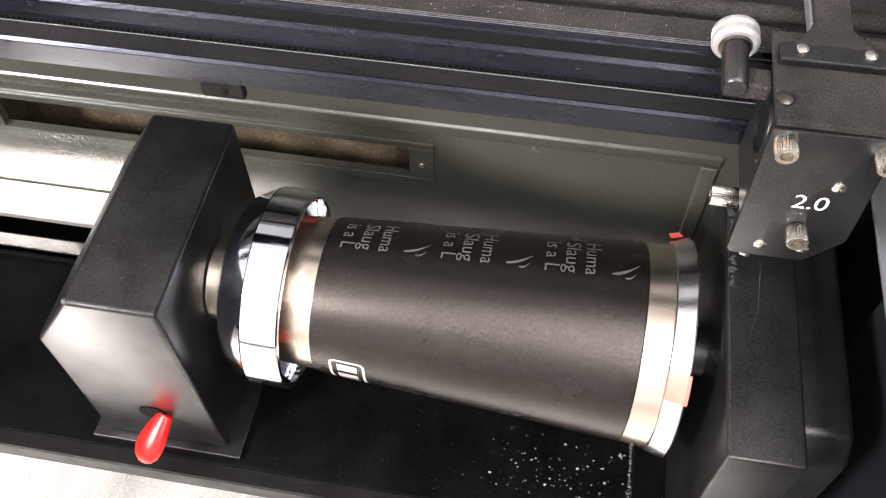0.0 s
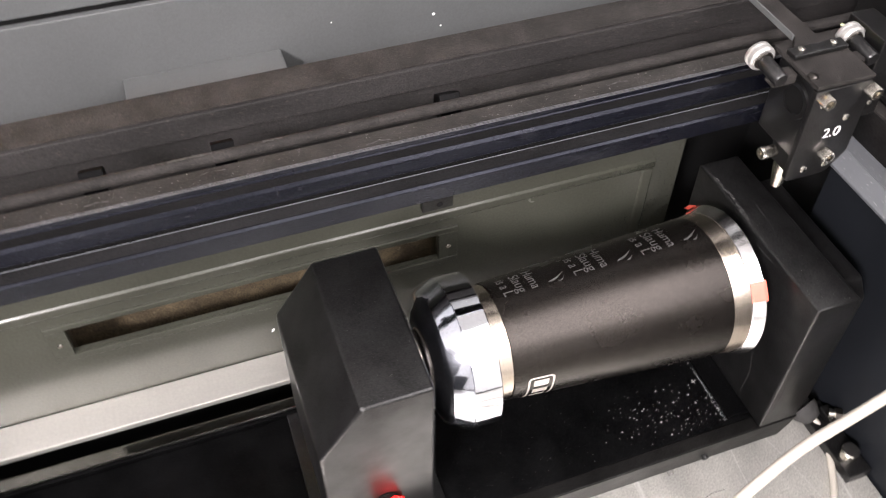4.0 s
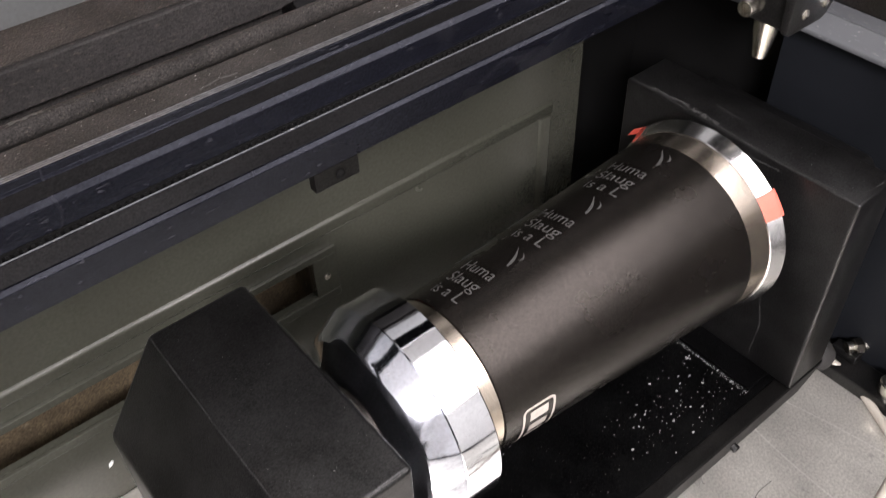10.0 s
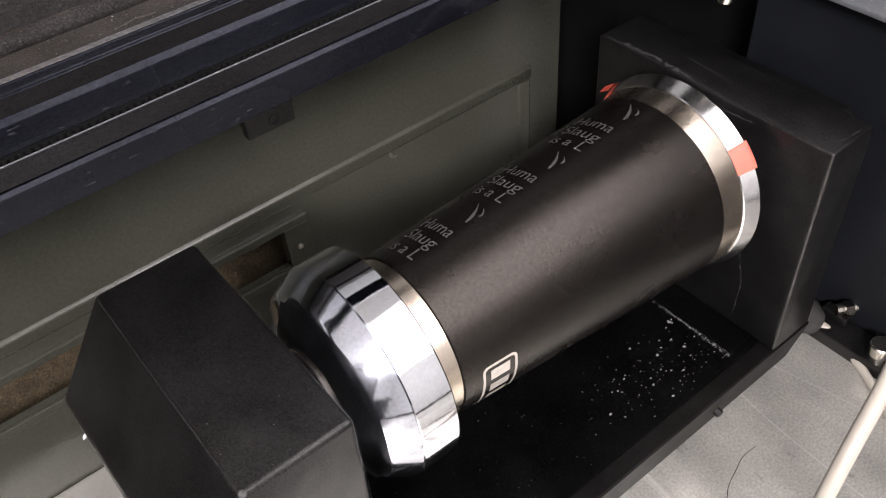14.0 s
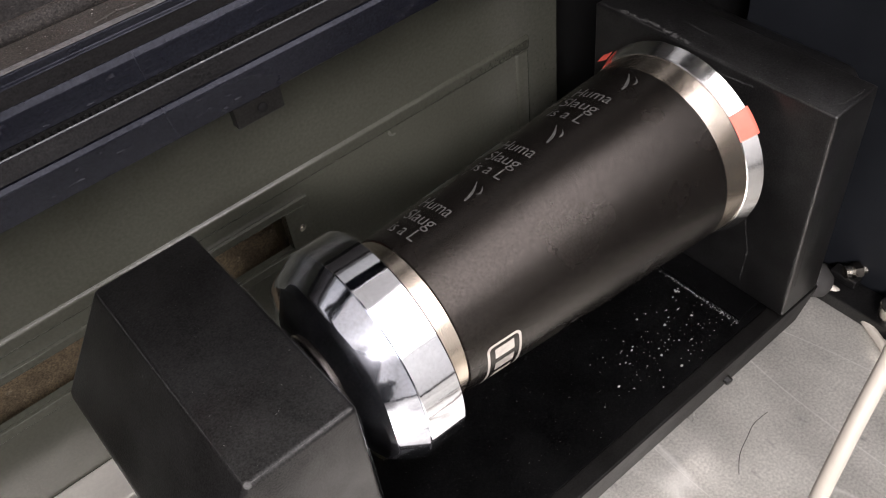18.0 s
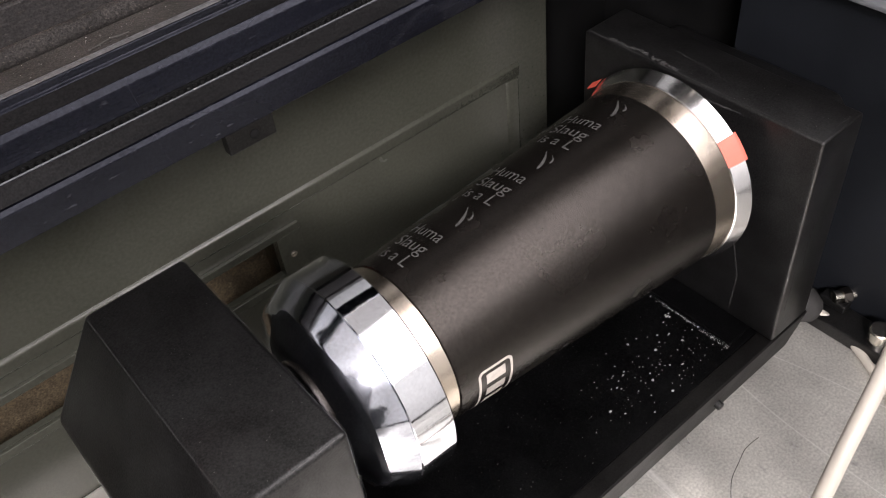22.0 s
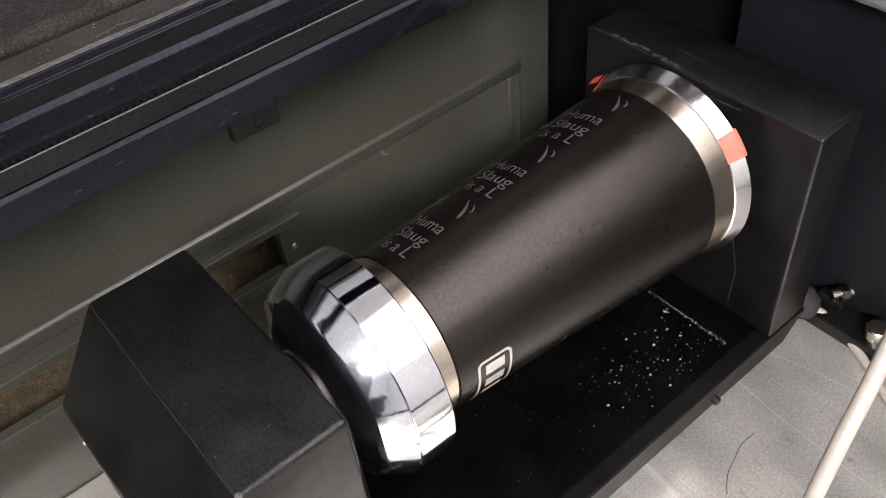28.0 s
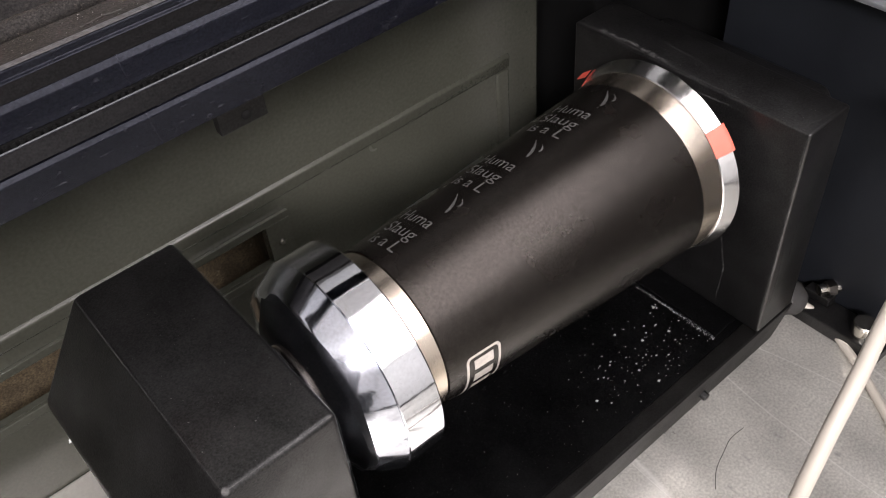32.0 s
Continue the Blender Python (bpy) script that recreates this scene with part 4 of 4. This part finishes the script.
part("collar", lathe([(-0.1098, 0.0215), (-0.1094, 0.0222), (-0.1035, 0.0222), (-0.1024, 0.0215), (-0.1024, 0.0), (-0.1098, 0.0)], AX, 64, True), M_STEEL, chuck, "dull steel collar", 30)
# Red patches on the inner wall paint in a reflection of tape.
for d0, d1 in ((-62, -48), (70, 86)):
    b = bmesh.new()
    rows = [[b.verts.new(AX @ Vector((a, -0.0466 * math.sin(radians(d0 + (d1 - d0) * k / 6)), 0.0466 * math.cos(radians(d0 + (d1 - d0) * k / 6))))) for k in range(7)] for a in (-0.0750, -0.0655)]
    for k in range(6):
        b.faces.new((rows[0][k], rows[0][k + 1], rows[1][k + 1], rows[1][k]))
    part("inner_tape_reflection", b, M_TAPE, chuck, "red patch painting a tape reflection inside the ring")

disc = thing("rim_disc", "turned aluminium disc against the tumbler's rim, marked with red tape", "disc", at=(0.118, 0, 0.035))
part("plate", lathe([(0.1125, 0.0478), (0.1125, 0.0505), (0.1128, 0.0509), (0.1206, 0.0538), (0.1213, 0.0536), (0.1216, 0.0530), (0.1216, 0.0), (0.1125, 0.0)], AX, 128, True), M_DISC, disc, "", 25)
part("spindle", lathe([(0.1217, 0.0), (0.1217, 0.012), (0.1358, 0.012), (0.1358, 0.0)], AX, 48), M_BLACK, disc, "", 30)
for d0, d1 in ((42.5, 57.5), (-58.0, -51.0)):
    b = bmesh.new()
    rows = []
    for a, r in ((0.1124, 0.0506), (0.1128, 0.0512), (0.1206, 0.0541), (0.1222, 0.0541)):
        rows.append([b.verts.new(AX @ Vector((a, -r * math.sin(radians(d0 + (d1 - d0) * k / 6)), r * math.cos(radians(d0 + (d1 - d0) * k / 6))))) for k in range(7)])
    for p, q in zip(rows, rows[1:]):
        for k in range(6):
            b.faces.new((p[k], p[k + 1], q[k + 1], q[k]))
    part("red_tape", b, M_TAPE, disc, "red tape marker")
b = bmesh.new()
vs = [b.verts.new(AX @ Vector((a, -r * math.sin(radians(d)), r * math.cos(radians(d))))) for a, r, d in ((0.1118, 0.0528, -50), (0.1112, 0.0550, -56), (0.1160, 0.0562, -55), (0.1175, 0.0545, -49))]
b.faces.new(vs)
bmesh.ops.solidify(b, geom=b.faces, thickness=0.0004)
part("tape_tag", b, M_TAPE, disc, "red tape end standing up")

# ---- dust and chips in the tray ----
random.seed(11)


def chips(n, pick, lo, hi):
    vs, fs = [], []
    for _ in range(n):
        x, y, z = pick()
        r = random.uniform(lo, hi) * random.choice((0.5, 0.7, 1, 1, 1.4))
        t = random.uniform(0, 6.28)
        k = len(vs)
        m = random.randint(4, 6)
        for i in range(m):
            a = t + 6.283 * i / m
            q = r * random.uniform(0.5, 1.2)
            vs.append((x + q * math.cos(a), y + q * 0.7 * math.sin(a), z + 0.0001))
        vs.append((x, y, z + r * 0.6))
        fs += [(k + i, k + (i + 1) % m, k + m) for i in range(m)]
    me = bpy.data.meshes.new("dust_chips")
    me.from_pydata(vs, [], fs)
    me.materials.append(M_DUST)
    return me


def pick_heap():
    while True:
        x, y = random.gauss(0.085, 0.026), random.gauss(-0.046, 0.016)
        if -0.05 < x < 0.117 and -0.066 < y < -0.004:
            return x, y, -0.013


def pick_wide():
    return random.uniform(-0.09, 0.115), random.uniform(-0.066, 0.035), -0.013


def pick_line():
    y = -0.064 + 0.055 * random.random() ** 1.4
    return 0.1166 + random.gauss(0, 0.0004 + 0.022 * max(0.0, -0.035 - y)), y, -0.013


tagged(new("dust_chips", chips(120, pick_heap, 0.00025, 0.0009)), "pale dust chips lying in the black tray", "dust", kind="stuff")
tagged(new("fine_dust", chips(260, pick_wide, 0.0001, 0.00026)), "fine pale dust specks in the black tray", "dust", kind="stuff")
tagged(new("dust_ridge", chips(300, pick_line, 0.0001, 0.0004)), "line of pale dust along the motor block's flange", "dust", kind="stuff")



def pick_tailstock():
    return random.uniform(-0.151, -0.112), random.uniform(-0.058, 0.053), 0.138


def pick_block():
    return random.uniform(0.138, 0.166), random.uniform(-0.075, 0.062), 0.125


def pick_beam():
    return random.uniform(-0.40, 0.18), random.uniform(0.0190, 0.0290), 0.2538


tagged(new("tailstock_dust", chips(70, pick_tailstock, 0.00008, 0.00020)), "fine pale dust specks on the black tailstock", "dust", kind="stuff")
tagged(new("block_dust", chips(90, pick_block, 0.00008, 0.00022)), "fine pale dust specks on the black motor block", "dust", kind="stuff")
tagged(new("beam_dust", chips(420, pick_beam, 0.00010, 0.00030)), "pale grit lying on the gantry beam", "dust", kind="stuff")

# ---- plug, cables and fittings on the right ----
plug = thing("serial_plug", "beige plastic serial cable plug with two thumb screws", "plug", at=(0.19, -0.14, 0.14))
PM = Matrix.Translation((0.1865, -0.1515, 0.1645)) @ Matrix.Rotation(radians(-3.0), 4, "Z") @ Matrix.Rotation(radians(-20), 4, "Y") @ Matrix.Scale(0.95, 4)   # local -x leaves the wall, a little downwards


def plugged(b):
    bmesh.ops.transform(b, matrix=PM, verts=b.verts)
    return b


hood = prism([(-0.000, -0.0265), (-0.000, 0.0265), (-0.0270, 0.0265), (-0.0330, 0.0150), (-0.0450, 0.0125), (-0.0450, -0.0125), (-0.0330, -0.0150), (-0.0270, -0.0265)], "z", -0.0075, 0.0075, 0.0016, 3)
part("hood", plugged(hood), M_BEIGE, plug, "", 40)
part("seam", plugged(box(-0.0400, -0.0040, -0.0126, 0.0126, 0.00752, 0.0079, 0.0001)), M_BEIGE, plug, "raised grip field")
# Added plate that carries the plug where the view puts it.
part("socket", box(0.1930, 0.2138, -0.1790, -0.1240, 0.1520, 0.1608, 0.0006), M_BLACK, plug, "black socket plate added to hold the plug")
part("shell", plugged(box(0.0002, 0.006, -0.0235, 0.0235, -0.0060, 0.0060, 0.0008)), M_STEEL, plug, "metal plug shell")
for s in (-1, 1):
    g = lathe([(-0.020, 0.0), (-0.020, 0.0048), (-0.042, 0.0044), (-0.0525, 0.0034), (-0.0535, 0.0014), (-0.0520, 0.0010), (-0.0520, 0)], Matrix.Translation((0, s * 0.0215, 0)), 16)
    part("thumb_screw", plugged(g), M_BEIGE, plug, "beige thumb screw", 35)
    # Black bar across the tip, shade of the slot put into colour.
    part("thumb_slot_shade", plugged(box(-0.0538, -0.0524, s * 0.0215 - 0.0028, s * 0.0215 + 0.0028, -0.0005, 0.0005)), M_VOID, plug, "black bar painting the screwdriver slot's shade")
for k in range(4):
    r = lathe([(-0.0451 - 0.0032 * k, 0.0), (-0.0451 - 0.0032 * k, 0.0068 - 0.0005 * k), (-0.0474 - 0.0032 * k, 0.0068 - 0.0005 * k), (-0.0474 - 0.0032 * k, 0.0)], Matrix.Identity(4), 20)
    part("strain_relief", plugged(r), M_BEIGE, plug, "ribbed strain relief", 35)
start = PM @ Vector((-0.052, 0, 0))
cable = thing("plug_cable", "thick ivory cable hanging from the plug across the bed", "cable", at=(0.1, -0.15, 0.0))
part("jacket", tube([start, PM @ Vector((-0.062, -0.0005, 0.0005)), (0.104, -0.1500, 0.1300), (0.071, -0.1545, 0.1240), (0.042, -0.1610, 0.1150), (0.020, -0.1650, 0.0930), (0.003, -0.1690, 0.0570), (-0.008, -0.178, 0.010), (-0.015, -0.195, -0.030), (-0.03, -0.235, -0.0466), (-0.06, -0.40, -0.0467), (-0.06, -0.55, -0.0467)], 0.0033, 14), M_CABLE, cable, "", 60)
grom = thing("motor_lead", "thin ivory cable leaving a rubber grommet onto the bed", "cable", at=(0.17, -0.1, -0.045))
part("jacket", tube([(0.1965, -0.072, -0.0400), (0.2000, -0.086, -0.0455), (0.192, -0.106, -0.0472), (0.177, -0.131, -0.0472), (0.153, -0.163, -0.0472), (0.120, -0.192, -0.0472), (0.06, -0.24, -0.0472), (-0.02, -0.33, -0.0472), (-0.06, -0.5, -0.0472)], 0.0027, 12), M_CABLE, grom, "", 60)
part("grommet", lathe([(0, 0.0), (0, 0.0118), (0.004, 0.0112), (0.011, 0.0070), (0.0125, 0.004), (0.0125, 0)], toward((0.1930, -0.0630, -0.0375), (0.30, -0.90, -0.25)), 24), M_GROMMET, grom, "grey rubber grommet", 40)

clampb = thing("bed_clamp", "black bed clamp with nickel thumb screws", "clamp", at=(0.2, -0.09, -0.05))
part("bar", box(0.1925, 0.2125, -0.125, -0.060, -0.0498, -0.0405, 0.0008), M_BLACK, clampb)
part("thumb_screw", lathe([(0, 0), (0, 0.0060), (0.002, 0.0060), (0.003, 0.0067), (0.0095, 0.0067), (0.0105, 0.0060), (0.0105, 0)], toward((0.2010, -0.1095, -0.0404), (0, 0, 1)), 28), M_SCREW, clampb, "", 30)
part("bolt", lathe([(0, 0), (0, 0.0036), (0.015, 0.0036), (0.015, 0)], toward((0.2045, -0.0765, -0.0310), (0.85, -0.5, 0.0)), 16), M_SCREW, clampb, "bright bolt lying across", 30)
part("bolt_nut", lathe([(0, 0), (0, 0.0052), (0.005, 0.0052), (0.005, 0)], toward((0.2085, -0.0790, -0.0310), (0.85, -0.5, 0.0)), 6), M_GUN, clampb)
part("lug", box(0.2045, 0.2125, -0.085, -0.068, -0.0404, -0.0345, 0.001), M_BLACK, clampb)

wires = thing("twisted_wire_pair", "twisted blue wires between white plastic clips", "wire", at=(0.21, -0.155, 0.05))
for ph in (0, math.pi):
    pts = [(0.2100 + 0.0013 * math.cos(ph + 2.1 * k), -0.1545 + 0.0013 * math.sin(ph + 2.1 * k), 0.089 - 0.0032 * k) for k in range(27)]
    part("wire", tube(pts, 0.0010, 8, smooth_path=3), M_BLUE, wires, "", 60)
for z in (0.0905, 0.0035):
    c = lathe([(0, 0), (0, 0.0030), (0.002, 0.0036), (0.0045, 0.0022), (0.005, 0)], toward((0.2138, -0.1545, z), (-1, 0.1, 0.1)), 12)
    for v in c.verts:
        v.co.y = -0.1545 + (v.co.y + 0.1545) * (2.0 + 0.5 * math.sin(900 * v.co.z))
    part("clip", c, M_WAX, wires, "white plastic clip", 50)

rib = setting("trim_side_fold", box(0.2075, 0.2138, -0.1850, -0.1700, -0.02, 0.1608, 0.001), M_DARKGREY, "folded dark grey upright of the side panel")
spring = thing("tension_spring", "steel coil tension spring hooked to a black bracket", "spring", at=(0.205, -0.2, 0.0))
pts = []
turns, per = 62, 8
for k in range(turns * per + 1):
    f = k / (turns * per)
    c = Vector((0.2040, -0.1975, 0.148)).lerp(Vector((0.2030, -0.2020, 0.004)), f)
    t = 2 * math.pi * k / per
    pts.append((c.x + 0.0052 * math.cos(t), c.y + 0.0052 * math.sin(t), c.z))
part("coil", tube(pts, 0.00085, 6, smooth_path=1), M_SPRING, spring, "", 60)
part("hook", tube([(0.2035, -0.2020, 0.004), (0.2030, -0.2080, -0.002), (0.2030, -0.2020, -0.008), (0.2030, -0.1960, -0.003), (0.2032, -0.1975, 0.003)], 0.0010, 8), M_SCREW, spring, "pale wire hook", 60)
part("eye", tube([(0.2040, -0.1975, 0.148), (0.2050, -0.1975, 0.156), (0.2060, -0.1975, 0.1609)], 0.0010, 8), M_SCREW, spring, "", 60)
brk = thing("spring_bracket", "black bent steel bracket below the spring", "bracket", at=(0.2, -0.21, -0.03))
part("foot", box(0.2030, 0.2138, -0.232, -0.172, -0.0498, -0.036, 0.0012), M_TRAY, brk)
part("ear", box(0.2030, 0.2138, -0.196, -0.172, -0.0359, -0.002, 0.001), M_TRAY, brk)
screw(brk, (0.2029, -0.1870, -0.008), (-1, 0, 0), 0.0024)

# ---- hair-like scratches on the bed ----
hair = thing("loose_hair", "fine dark fibre lying on the grey bed", "fibre", at=(0.1, -0.14, -0.05))
part("fibre", tube([(0.105, -0.099, -0.0499), (0.094, -0.0985, -0.0499), (0.085, -0.101, -0.0499), (0.073, -0.105, -0.0499), (0.063, -0.112, -0.0499)], 0.00018, 6), M_VOID, hair)
